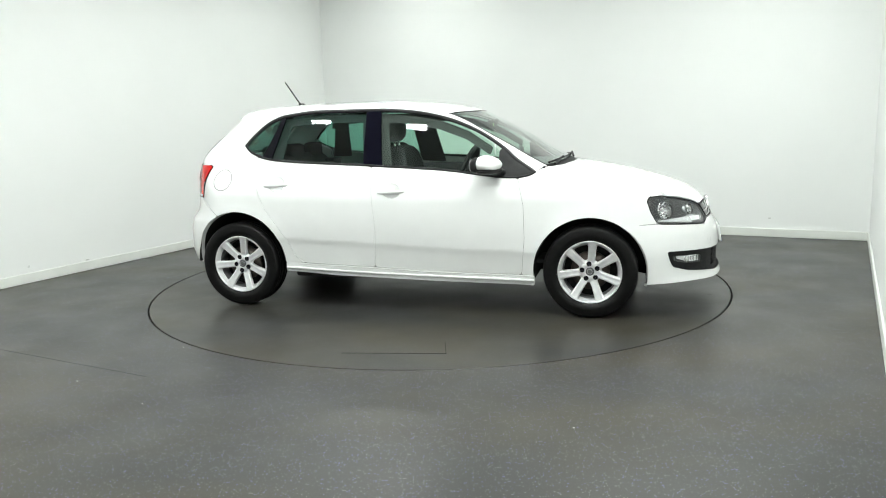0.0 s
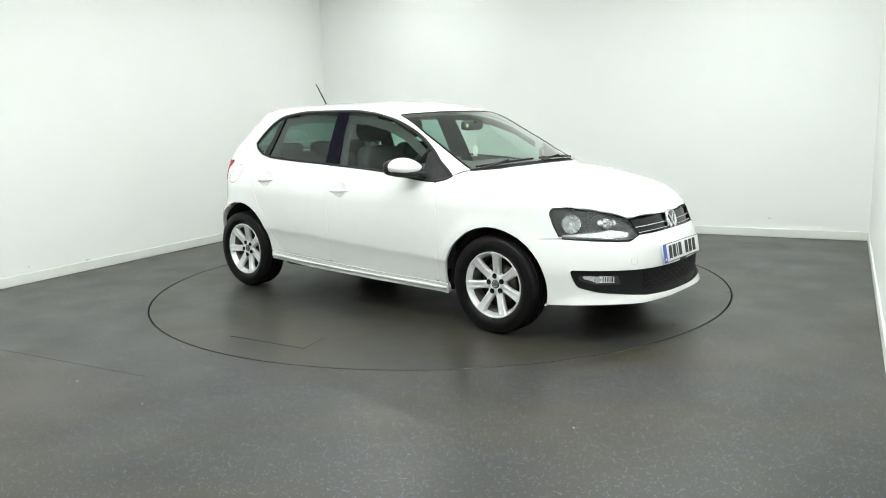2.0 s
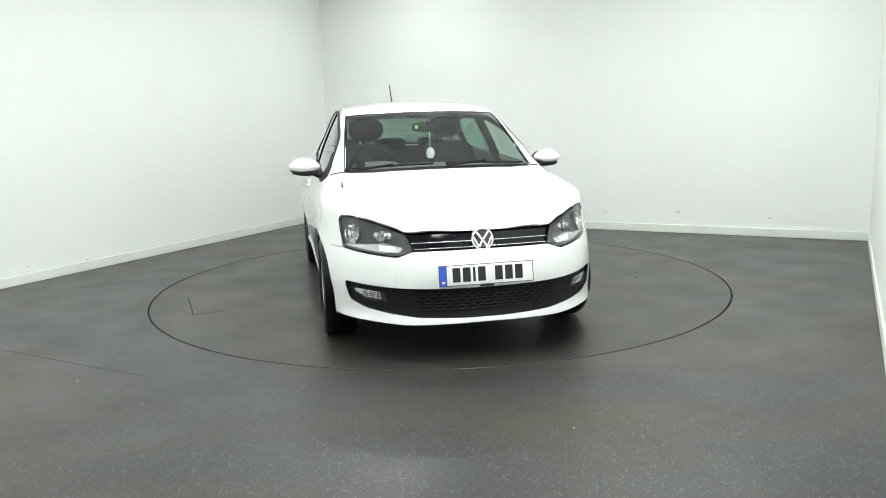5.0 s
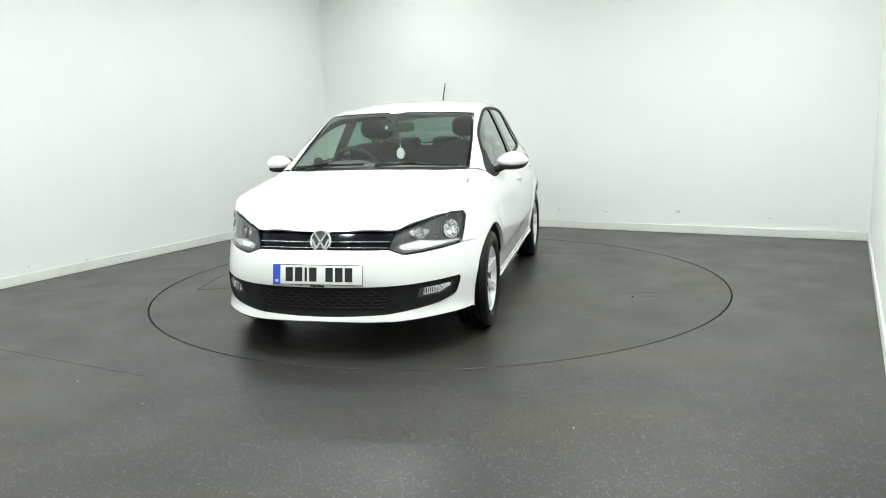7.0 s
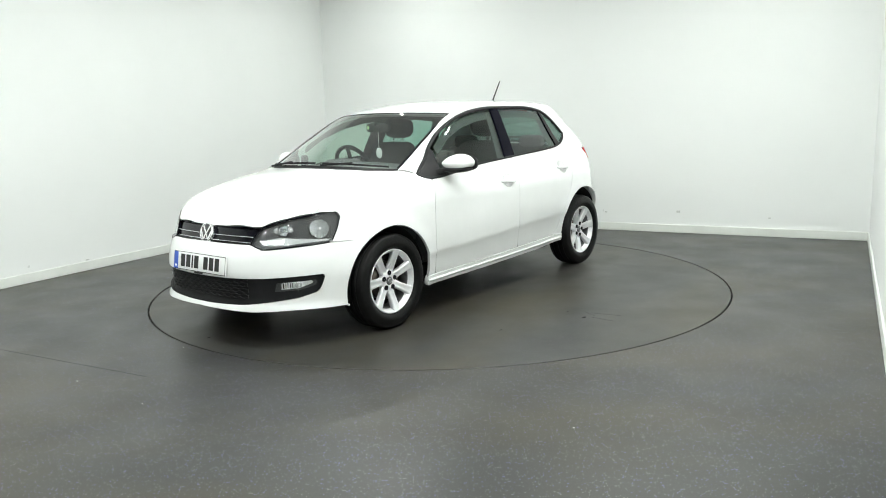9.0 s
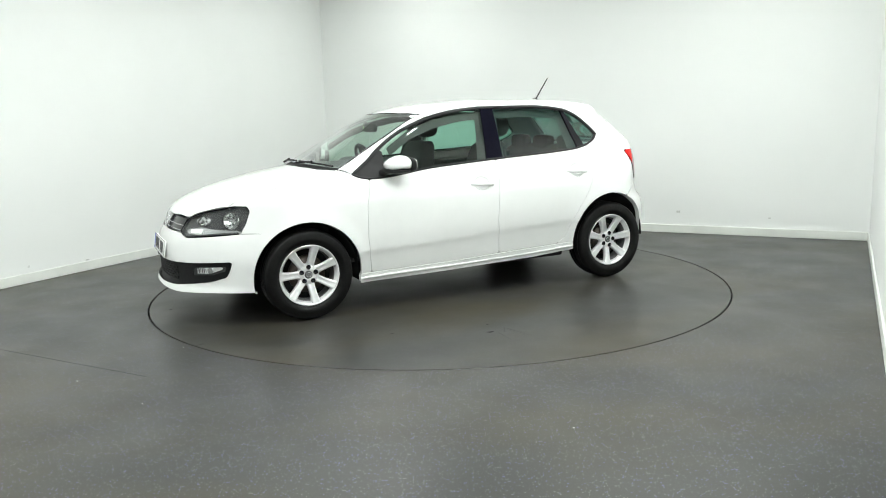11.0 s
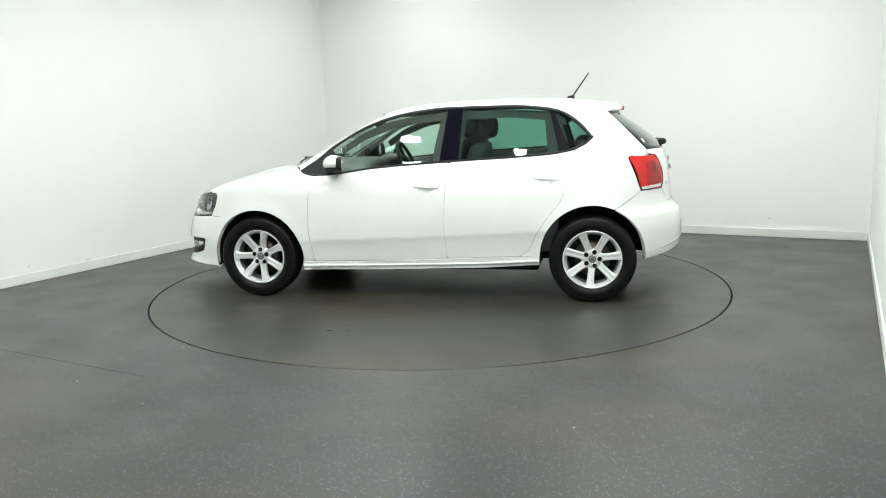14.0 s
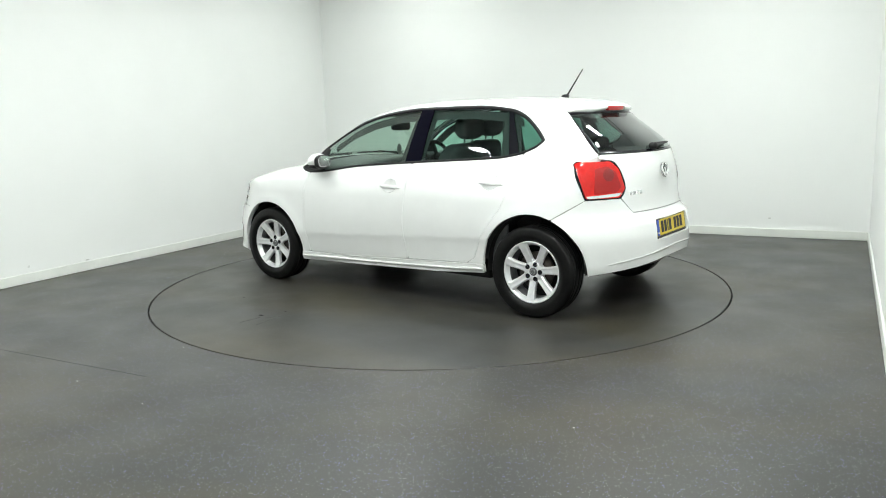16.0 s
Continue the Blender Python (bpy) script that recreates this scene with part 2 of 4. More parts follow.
def body(x, y, z):
    """Below zero inside the body, zero on its skin."""
    y = np.abs(y)
    high = np.where(x > 0, np.clip((z - .85) / .15, 0, 1), np.clip((z - .8) / .35, 0, 1))
    taper = high * np.where(x > 0, .035 * (x / .88) ** 2, .058 * (x / 1.22) ** 2) + (1 - high) * .016 * (x / 1.35) ** 4
    arch = np.minimum(np.hypot(x - WHEEL_X, z - ARCH_Z), np.hypot(x + WHEEL_X, z - REAR_ARCH_Z))
    flare = .012 * np.exp(-((arch - ARCH_R) / .06) ** 2)
    crease = z + .05 * (x + .2) * np.clip(1 - np.abs(z - .455) / .2, 0, 1)
    s = y - (SIDE(crease) - taper + flare)
    f = x - (NOSE(z) - .25 * y ** 2 - .9 * y ** 4 + .03 * y ** 2 * np.clip((.55 - z) / .15, 0, 1))
    r = (TAIL(z) + .24 * y ** 2 + .53 * y ** 4) - x
    xs = x + .25 * y ** 2
    slope = (TOP(xs + .02) - TOP(xs - .02)) / .04
    t = (z - TOP(xs) + CROWN(xs) * y ** 2) / np.sqrt(1 + slope ** 2)
    return smax(smax(smax(s, t, .06), f, .05), r * .9, .045)


def march(p, d, far, near):
    """Points on the skin along rays p + d * s, s from far (outside) to near (inside)."""
    a, b = np.full(len(p), float(far)), np.full(len(p), float(near))
    for _ in range(40):
        m = (a + b) / 2
        q = p + d * m[:, None]
        out = body(q[:, 0], q[:, 1], q[:, 2]) > 0
        a, b = np.where(out, m, a), np.where(out, b, m)
    return p + d * b[:, None]


def normal_at(p):
    e = .003
    g = np.stack([body(p[:, 0] + e * (i == 0), p[:, 1] + e * (i == 1), p[:, 2] + e * (i == 2))
                  - body(p[:, 0] - e * (i == 0), p[:, 1] - e * (i == 1), p[:, 2] - e * (i == 2)) for i in range(3)], 1)
    return g / np.linalg.norm(g, axis=1)[:, None]


def settle(p):
    """Nearest points on the skin."""
    p = np.array(p, float)
    for _ in range(12):
        p = p - normal_at(p) * body(p[:, 0], p[:, 1], p[:, 2])[:, None]
    return p


ARC = 1.1   # metres of arc per radian in the wrapped views


def on_side(uv):
    p = np.stack([uv[:, 0], 0 * uv[:, 0], uv[:, 1]], 1)
    return march(p, np.tile((0., 1., 0.), (len(uv), 1)), 1.1, .3)


def on_top(uv):
    p = np.stack([uv[:, 0], uv[:, 1], 0 * uv[:, 0]], 1)
    return march(p, np.tile((0., 0., 1.), (len(uv), 1)), 1.8, .45)


def on_nose(uv):
    a = uv[:, 0] / ARC
    p = np.stack([.9 + 0 * a, 0 * a, uv[:, 1]], 1)
    return march(p, np.stack([np.cos(a), np.sin(a), 0 * a], 1), 1.6, .15)


def on_tail(uv):
    a = uv[:, 0] / ARC
    p = np.stack([-.9 + 0 * a, 0 * a, uv[:, 1]], 1)
    return march(p, np.stack([-np.cos(a), np.sin(a), 0 * a], 1), 1.6, .15)


def nose_uv(*pts):
    return [(math.atan2(y, x - .9) * ARC, z) for x, y, z in pts]


def tail_uv(*pts):
    return [(math.atan2(y, -.9 - x) * ARC, z) for x, y, z in pts]


def symmetric(pts):
    """Closes a half outline (second coordinate of top views, first of wrapped views) by its mirror image."""
    return list(pts) + [(-u, v) for u, v in reversed(pts) if abs(u) > 1e-6]


def fillet(poly, r, n=5):
    """Rounds the corners of a closed outline."""
    P = [np.array(p, float) for p in poly]
    out = []
    for i, p in enumerate(P):
        a, b = P[i - 1] - p, P[(i + 1) % len(P)] - p
        la, lb = np.linalg.norm(a), np.linalg.norm(b)
        d = min(r, la * .45, lb * .45)
        a, b = p + a / la * d, p + b / lb * d
        out += [(1 - t) ** 2 * a + 2 * t * (1 - t) * p + t * t * b for t in np.linspace(0, 1, n)]
    return np.array(out)


def inset(poly, d):
    P = np.array(poly, float)
    area = np.sum(P[:, 0] * np.roll(P[:, 1], -1) - P[:, 1] * np.roll(P[:, 0], -1))
    e = np.roll(P, -1, 0) - np.roll(P, 1, 0)
    n = np.stack([-e[:, 1], e[:, 0]], 1) / np.maximum(np.linalg.norm(e, axis=1), 1e-9)[:, None]
    return P + n * d * (1 if area > 0 else -1)


def within(P, poly):
    x, y = P[:, 0][:, None], P[:, 1][:, None]
    x0, y0 = poly[:, 0], poly[:, 1]
    x1, y1 = np.roll(x0, -1), np.roll(y0, -1)
    hit = ((y0 > y) != (y1 > y)) & (x < (x1 - x0) * (y - y0) / np.where(y1 == y0, 1e-12, y1 - y0) + x0)
    return hit.sum(1) % 2 == 1


def nearest_on(P, polys):
    best, dist = P.copy(), np.full(len(P), 1e9)
    for poly in polys:
        A, B = poly, np.roll(poly, -1, 0)
        d = B - A
        t = np.clip(((P[:, None] - A) * d).sum(2) / np.maximum((d * d).sum(1), 1e-12), 0, 1)
        Q = A + d * t[..., None]
        dd = ((P[:, None] - Q) ** 2).sum(2)
        j = dd.argmin(1)
        m = dd[np.arange(len(P)), j]
        take = m < dist
        best[take], dist[take] = Q[np.arange(len(P)), j][take], m[take]
    return best


def panel(outline, view, cell=.016, r=.012, gap=.0014, lift=0.0, depth=.014, holes=(), hole_r=.01):
    """A sheet on the body's skin inside an outline, with an edge turned in."""
    outer = inset(fillet(outline, r), gap)
    inner = [inset(fillet(h, hole_r), -gap) for h in holes]
    lo, hi = outer.min(0) - cell, outer.max(0) + cell
    nx, ny = (int(v) for v in np.ceil((hi - lo) / cell))
    gx, gy = np.meshgrid(lo[0] + cell * np.arange(nx + 1), lo[1] + cell * np.arange(ny + 1), indexing="ij")
    G = np.stack([gx.ravel(), gy.ravel()], 1)
    idx = np.arange(len(G)).reshape(nx + 1, ny + 1)
    Q = np.stack([idx[:-1, :-1], idx[1:, :-1], idx[1:, 1:], idx[:-1, 1:]], -1).reshape(-1, 4)
    C = G[Q].mean(1)
    keep = within(C, outer)
    for h in inner:
        keep &= ~within(C, h)
    Q = Q[keep]
    count = {}
    for q in Q:
        for a, b in zip(q, np.roll(q, -1)):
            count[(a, b)] = 1
    rim = [(a, b) for a, b in count if (b, a) not in count]
    border = np.unique(np.array(rim).ravel())
    G[border] = nearest_on(G[border], [outer, *inner])
    used = np.unique(Q)
    new_index = np.full(len(G), -1)
    new_index[used] = np.arange(len(used))
    uv = G[used]
    P = view(uv)
    N = normal_at(P)
    P = P + N * (lift(uv)[:, None] if callable(lift) else lift)
    F = [tuple(new_index[q]) for q in Q]
    V = list(P)
    if depth:
        top, low = {}, {}
        for v in border:
            k = new_index[v]
            top[k], low[k] = len(V), len(V) + 1
            V += [P[k], P[k] - N[k] * depth]
        for a, b in rim:
            a, b = new_index[a], new_index[b]
            F.append((top[b], top[a], low[a], low[b]))
    V = np.array(V)
    # faces look outwards
    f = np.array(F[0])
    c = np.cross(V[f[1]] - V[f[0]], V[f[2]] - V[f[0]])
    big = max(range(0, len(Q), max(1, len(Q) // 60)), key=lambda i: np.linalg.norm(np.cross(V[F[i][1]] - V[F[i][0]], V[F[i][2]] - V[F[i][0]])))
    f = F[big]
    c = np.cross(V[f[1]] - V[f[0]], V[f[2]] - V[f[0]])
    if c @ N[f[0]] < 0:
        F = [tuple(reversed(q)) for q in F]
    return [tuple(v) for v in V], F


def resample(pts, n):
    P = np.array(pts, float)
    s = np.concatenate([[0], np.cumsum(np.linalg.norm(np.diff(P, axis=0), axis=1))])
    ks = [curve(list(zip(s, P[:, i]))) for i in range(P.shape[1])]
    return np.stack([k(np.linspace(0, s[-1], n)) for k in ks], 1)


def ribbon(pts, width, lift=.001, thick=.004, n=60, settle_it=True):
    """A band of some width and thickness along a line on the skin."""
    P = resample(pts, n)
    if settle_it:
        P = settle(P)
    N = normal_at(P)
    T = np.gradient(P, axis=0)
    T /= np.linalg.norm(T, axis=1)[:, None]
    S = np.cross(N, T)
    rows = [P + S * width / 2 + N * (lift - thick), P + S * width / 2 + N * lift, P - S * width / 2 + N * lift, P - S * width / 2 + N * (lift - thick)]
    V = np.stack(rows, 1).reshape(-1, 3)
    F = [(i * 4 + j, i * 4 + j + 1, i * 4 + j + 5, i * 4 + j + 4) for i in range(n - 1) for j in range(3)]
    F += [(0, 1, 2, 3), tuple(range(n * 4 - 1, n * 4 - 5, -1))]
    return [tuple(v) for v in V], [tuple(reversed(f)) for f in F]


def between(A, B, n=70, m=8, lift=0.0, depth=.012):
    """A sheet on the skin between two lines on it."""
    A, B = resample(A, n), resample(B, n)
    P = np.stack([A + (B - A) * t for t in np.linspace(0, 1, m)], 1).reshape(-1, 3)
    P = settle(P)
    N = normal_at(P)
    P = P + N * lift
    V = [tuple(v) for v in P]
    F = [(i * m + j, (i + 1) * m + j, (i + 1) * m + j + 1, i * m + j + 1) for i in range(n - 1) for j in range(m - 1)]
    if depth:
        for j, flip in ((0, False), (m - 1, True)):
            k = len(V)
            for i in range(n):
                V += [tuple(P[i * m + j]), tuple(P[i * m + j] - N[i * m + j] * depth)]
            for i in range(n - 1):
                f = (k + 2 * i, k + 2 * i + 1, k + 2 * i + 3, k + 2 * i + 2)
                F.append(f)
    c = np.cross(np.subtract(V[F[0][1]], V[F[0][0]]), np.subtract(V[F[0][2]], V[F[0][0]]))
    if c @ N[0] < 0:
        F = [tuple(reversed(f)) for f in F]
    return V, F


# ---- the room ----
def in_room(a, b, z=0.0):
    c, s = math.cos(radians(ROOM_TURN)), math.sin(radians(ROOM_TURN))
    return Vector((a * c - b * s, a * s + b * c, z))


ROOM = Matrix.Rotation(radians(ROOM_TURN), 4, "Z")
TABLE_R = 2.21


def setting(name, geo, mat, label, category, smooth=False):
    ob = part(name, moved(geo, ROOM), mat, None, label, smooth)
    return tagged(ob, category=category, kind="structure")


def build_room():
    n = 192
    V, F = [], []
    r0 = TABLE_R + .006
    for i in range(n):
        a = 2 * math.pi * i / n
        c, s = math.cos(a), math.sin(a)
        reach = min((RIGHT if c > 0 else LEFT) / c if abs(c) > 1e-6 else 99, (BACK if s > 0 else FRONT) / s if abs(s) > 1e-6 else 99)
        V += [(r0 * c, r0 * s, -.03), (r0 * c, r0 * s, 0), (reach * c, reach * s, 0)]
    for i in range(n):
        k = (i + 1) % n
        F += [(i * 3, k * 3, k * 3 + 1, i * 3 + 1), (i * 3 + 1, i * 3 + 2, k * 3 + 2, k * 3 + 1)]
    corners = [(RIGHT, BACK), (LEFT, BACK), (LEFT, FRONT), (RIGHT, FRONT)]
    for a, b in corners:
        ang = math.atan2(b, a) % (2 * math.pi)
        i = int(ang / (2 * math.pi) * n)
        V.append((a, b, 0))
        F.append((i * 3 + 2, len(V) - 1, ((i + 1) % n) * 3 + 2))
    setting("floor", (V, F), FLOOR, "grey cast resin floor with pale flakes and a dull gloss", "floor")
    pit = revolve([(0.001, -.045), (TABLE_R + .05, -.045)], 96, axis="z")
    setting("turntable_pit", pit, GROOVE, "dark gap round the turntable in the floor", "floor gap")
    t = .12
    walls = {"wall_north": (LEFT - t, RIGHT + t, BACK, BACK + t), "wall_west": (LEFT - t, LEFT, FRONT, BACK), "wall_east": (RIGHT, RIGHT + t, FRONT, BACK),
             "wall_south": (LEFT - t, RIGHT + t, FRONT - t, FRONT)}
    for k, (a, b, c, d) in walls.items():
        setting(k, block(a, b, c, d, -.05, CEIL, 0), WALL, "plain white painted wall with a faint sheen", "wall")
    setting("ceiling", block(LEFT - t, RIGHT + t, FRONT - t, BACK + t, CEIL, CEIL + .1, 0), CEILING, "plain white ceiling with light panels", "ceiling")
    h, d = .085, .014
    boards = [(LEFT, RIGHT, BACK - d, BACK), (LEFT, LEFT + d, FRONT, BACK - d), (RIGHT - d, RIGHT, FRONT, BACK - d), (LEFT + d, RIGHT - d, FRONT, FRONT + d)]
    for q in boards:
        setting("baseboard", block(*q, .0, h, .003, 1), SKIRTING, "low white painted skirting board along the floor", "baseboard")
    # floor joint, specks and wall scuffs
    for a0, a1, b in ((-3.2, -.35, -2.66),):
        setting("floor_joint", block(a0, a1, b - .002, b + .002, -.002, .0008, 0), JOINT, "fine dark joint line in the resin floor", "floor joint")
    for a, b, s in ((-.636, -2.858, .005), (-.569, -2.19, .005), (-.05, -2.95, .004), (1.9, -2.4, .004)):
        setting("floor_chip", block(a - s, a + s, b - s * .7, b + s * .7, -.001, .0012, 0), WHITE_CARD, "tiny pale chip in the resin floor", "floor chip")
    for a, z, w, h in ((-.047, .215, .006, .018), (.504, .200, .012, .008), (.47, .215, .006, .012), (1.29, .226, .02, .012), (2.2, .19, .010, .006)):
        setting("wall_scuff", block(a - w, a + w, BACK - .0012, BACK + .002, z - h, z + h, 0), SCUFF, "faint grey scuff on the white wall", "wall scuff")
    for a, b, z, w, h in ((LEFT, -.725, .096, .02, .006), (LEFT, -1.3, .14, .008, .008)):
        setting("wall_scuff", block(a - .002, a + .0012, b - w, b + w, z - h, z + h, 0), SCUFF, "faint grey scuff on the white wall", "wall scuff")
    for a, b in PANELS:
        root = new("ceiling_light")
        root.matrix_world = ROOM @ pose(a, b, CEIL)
        tagged(root, "slim white ceiling light panel out of view, placed for even light", "ceiling light", "ceiling light panels")
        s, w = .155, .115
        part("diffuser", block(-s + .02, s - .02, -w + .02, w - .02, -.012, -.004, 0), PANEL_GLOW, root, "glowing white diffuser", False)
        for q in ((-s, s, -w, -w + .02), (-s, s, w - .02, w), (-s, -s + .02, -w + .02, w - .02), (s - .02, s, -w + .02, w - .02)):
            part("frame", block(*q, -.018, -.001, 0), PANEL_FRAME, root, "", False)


def build_turntable():
    """The round plate in the floor that carries the car round."""
    root = new("turntable")
    tagged(root, "round grey resin turntable plate flush with the floor", "turntable")
    part("plate", revolve([(0.001, 0), (TABLE_R - .008, 0), (TABLE_R - .006, -.002), (TABLE_R - .006, -.03)], 192, axis="z"), TABLE_RESIN, root, "", False)
    # hatch joints, in the plate's space (turned with the car)
    a, b, c = (-.06, -1.955), (.53, -1.862), (.47, -1.655)
    for p, q in ((a, b), (b, c)):
        d = Vector((q[0] - p[0], q[1] - p[1], 0))
        m = Matrix.Translation((p[0], p[1], 0)) @ Matrix.Rotation(math.atan2(d.y, d.x), 4, "Z")
        part("hatch_joint", moved(block(0, d.length, -.003 if p == a else -.0014, .003 if p == a else .0014, -.003, .0012, 0), m), GROOVE, root, "dark hatch joint", False)
    for x, y, s, ang in ((.405, 1.51, .022, 10), (.938, 1.223, .012, 60), (2.05, -.2, .012, 110), (.335, 1.351, .012, 30)):
        geo = [(x + s * (1 + .4 * math.sin(3 * k + ang)) * math.cos(k), y + .5 * s * math.sin(k), .001) for k in np.linspace(0, 2 * math.pi, 14, endpoint=False)]
        part("scuff", (geo, [tuple(range(14))]), GROOVE, root, "small dark scuff mark", False)
    for x, y, l, ang in ((.255, 1.591, .10, 100), (.375, 1.627, .08, 85), (.30, 1.50, .05, 60), (2.02, .82, .03, 20)):
        m = Matrix.Translation((x, y, 0)) @ Matrix.Rotation(radians(ang), 4, "Z")
        part("scratch", moved(block(-l, l, -.004, .004, -.001, .001, 0), m), PALE_SCUFF, root, "pale scratch", False)
    return root


# ---- the car ----
def arc(cx, r, a0, a1, n=22, z=.295):
    return [(cx + r * math.cos(radians(a)), z + r * math.sin(radians(a))) for a in np.linspace(a0, a1, n)]


SILL = [(.881, .268), (.165, .283), (-.211, .300), (-.731, .318), (-.872, .322)]
BELT = [(.757, .905), (.5, .930), (.262, .957), (-.251, .989), (-.6, 1.006), (-.942, 1.027)]
SEAM_A = [(.775, .903), (.815, .736), (.821, .512), (.797, .273)]
SEAM_B = [(-.233, .987), (-.193, .568), (-.211, .302)]
SEAM_C = [(-.731, .320), (-.797, .362), (-.857, .494), (-.935, .605), (-1.012, .703), (-1.087, .869), (-1.115, .97), (-1.112, 1.056)]
DLO_TOP = [(.885, .940), (.751, 1.028), (.665, 1.100), (.431, 1.237), (.234, 1.308), (.015, 1.350), (-.226, 1.368), (-.65, 1.370), (-.942, 1.343), (-1.051, 1.303), (-1.176, 1.203), (-1.231, 1.140)]
DLO_LOW = [(-1.231, 1.137), (-1.183, 1.093), (-1.06, 1.046), (-.942, 1.027), (-.251, .989), (.262, .957), (.757, .905), (.847, .919), (.884, .938)]
ROOF_EDGE = [(.945, .632), (.847, .622), (.6, .595), (.28, .548), (0, .530), (-.5, .515), (-1.0, .495), (-1.24, .480)]   # x, y of the roof rail's inner line
INTAKE = [(2.052, 0, .410), (2.043, .245, .411), (1.968, .460, .415), (1.923, .534, .418), (1.706, .717, .427), (1.722, .706, .372), (1.745, .695, .328), (1.838, .625, .297), (2.022, .370, .260), (2.07, .11, .252), (2.072, 0, .252)]
TAILLAMP = [(-1.474, .684, .990), (-1.495, .672, 1.003), (-1.649, .539, 1.004), (-1.687, .495, .958), (-1.722, .468, .832), (-1.703, .515, .771), (-1.564, .695, .773), (-1.520, .705, .880)]
GRILLE = [(1.966, 0, .703), (1.908, .403, .697), (1.931, .386, .655), (1.955, .372, .609), (2.003, 0, .614)]


def both(name, geo, mat, parent, label="", smooth=True):
    return [part(name, geo, mat, parent, label, smooth), part(name, mirrored(geo), mat, parent, label, smooth)]


def xy(pts):
    return [tuple(p) for p in pts]


def skin_xz(pts):
    return on_side(np.array(pts, float))


def skin_xy(pts):
    return on_top(np.array(pts, float))


def ellipse(cx, cz, rx, rz, n=28):
    return [(cx + rx * math.cos(a), cz + rz * math.sin(a)) for a in np.linspace(0, 2 * math.pi, n, endpoint=False)]


def headlamp_outline():
    return [(1.931, .389, .656), (1.905, .416, .697), (1.812, .536, .743), (1.706, .637, .767), (1.662, .669, .777), (1.603, .714, .775), (1.584, .728, .745),
            (1.606, .724, .680), (1.647, .714, .605), (1.810, .599, .589), (1.933, .451, .577), (1.955, .373, .609)]


def build_wheel(root, at, turn):
    """Tyre, seven-spoke alloy rim, hub and brake disc; outer side along local +y."""
    w = new("wheel")
    w.parent = root
    w.matrix_local = at
    tyre = [(.195, -.085), (.215, -.092), (.25, -.097), (.28, -.094), (.294, -.082), (.2985, -.06)]
    for y in (-.045, 0, .045):
        tyre += [(.3005, y - .012), (.3005, y - .005), (.292, y - .003), (.292, y + .003), (.3005, y + .005), (.3005, y + .012)]
    tyre += [(.2985, .06), (.294, .082), (.288, .089), (.283, .0915), (.281, .0925), (.262, .0965), (.245, .0985), (.24, .0985), (.226, .095), (.216, .089), (.203, .079), (.198, .07)]
    part("tyre", revolve(tyre, 96), RUBBER, w, "black rubber tyre")
    # The silver barrel's colour is darkened for shade between the spokes.
    part("barrel", revolve([(.19, -.085), (.186, -.07), (.172, -.05), (.170, .03), (.176, .05)], 96), SHADED_BARREL, w, "silver inner barrel coloured dark for the shade behind the spokes")
    rim = [(.176, .045), (.183, .058), (.189, .072), (.194, .080), (.199, .083), (.2035, .081), (.205, .076), (.201, .07)]
    part("rim", revolve(rim, 96), ALLOY, w, "silver alloy rim")
    for k in range(7):
        a = radians(turn + k * 360 / 7)
        V, F = [], []
        for r, wid, top, cr in ((.035, .030, .046, .004), (.06, .026, .050, .006), (.09, .0235, .058, .009), (.13, .0245, .067, .010), (.16, .0265, .073, .008), (.182, .030, .077, .004), (.195, .036, .079, .001)):
            ring = [(-wid, top - .030), (-wid, top - .008), (-wid * .86, top - .001), (-wid * .45, top), (0, top - cr), (wid * .45, top), (wid * .86, top - .001), (wid, top - .008), (wid, top - .030)]
            for s, y in ring:
                V.append((r * math.cos(a) - s * math.sin(a), y, r * math.sin(a) + s * math.cos(a)))
        for i in range(6):
            for j in range(8):
                F.append((i * 9 + j, (i + 1) * 9 + j, (i + 1) * 9 + j + 1, i * 9 + j + 1))
        part("spoke", (V, F), ALLOY, w)
    hub = part("hub", revolve([(.001, .050), (.028, .050), (.034, .053), (.062, .050), (.072, .042), (.076, .028)], 56), ALLOY, w)
    for k in range(5):
        a = radians(turn + 90 + k * 72)
        c = (.050 * math.cos(a), 0, .050 * math.sin(a))
        part("bolt", revolve([(.0005, .0535), (.010, .0535), (.0125, .0555), (.0155, .0555), (.0165, .050)], 16, c), BLACK_GLOSS, w, "dark wheel bolt")
    cap = part("hub_cap", revolve([(.0005, .057), (.02, .057), (.0255, .055), (.027, .050)], 32), GREY_PLASTIC, w, "dark grey hub cap")
    part("cap_emblem", revolve([(.014, .0575), (.0155, .0585), (.017, .0575)], 28), CHROME, cap)
    part("brake_disc", revolve([(.05, .012), (.125, .012), (.125, -.01), (.05, -.01)], 48), STEEL, w, "worn steel brake disc")
    part("rim_back", revolve([(.001, -.03), (.18, -.03)], 48), LINER, w)
    return w


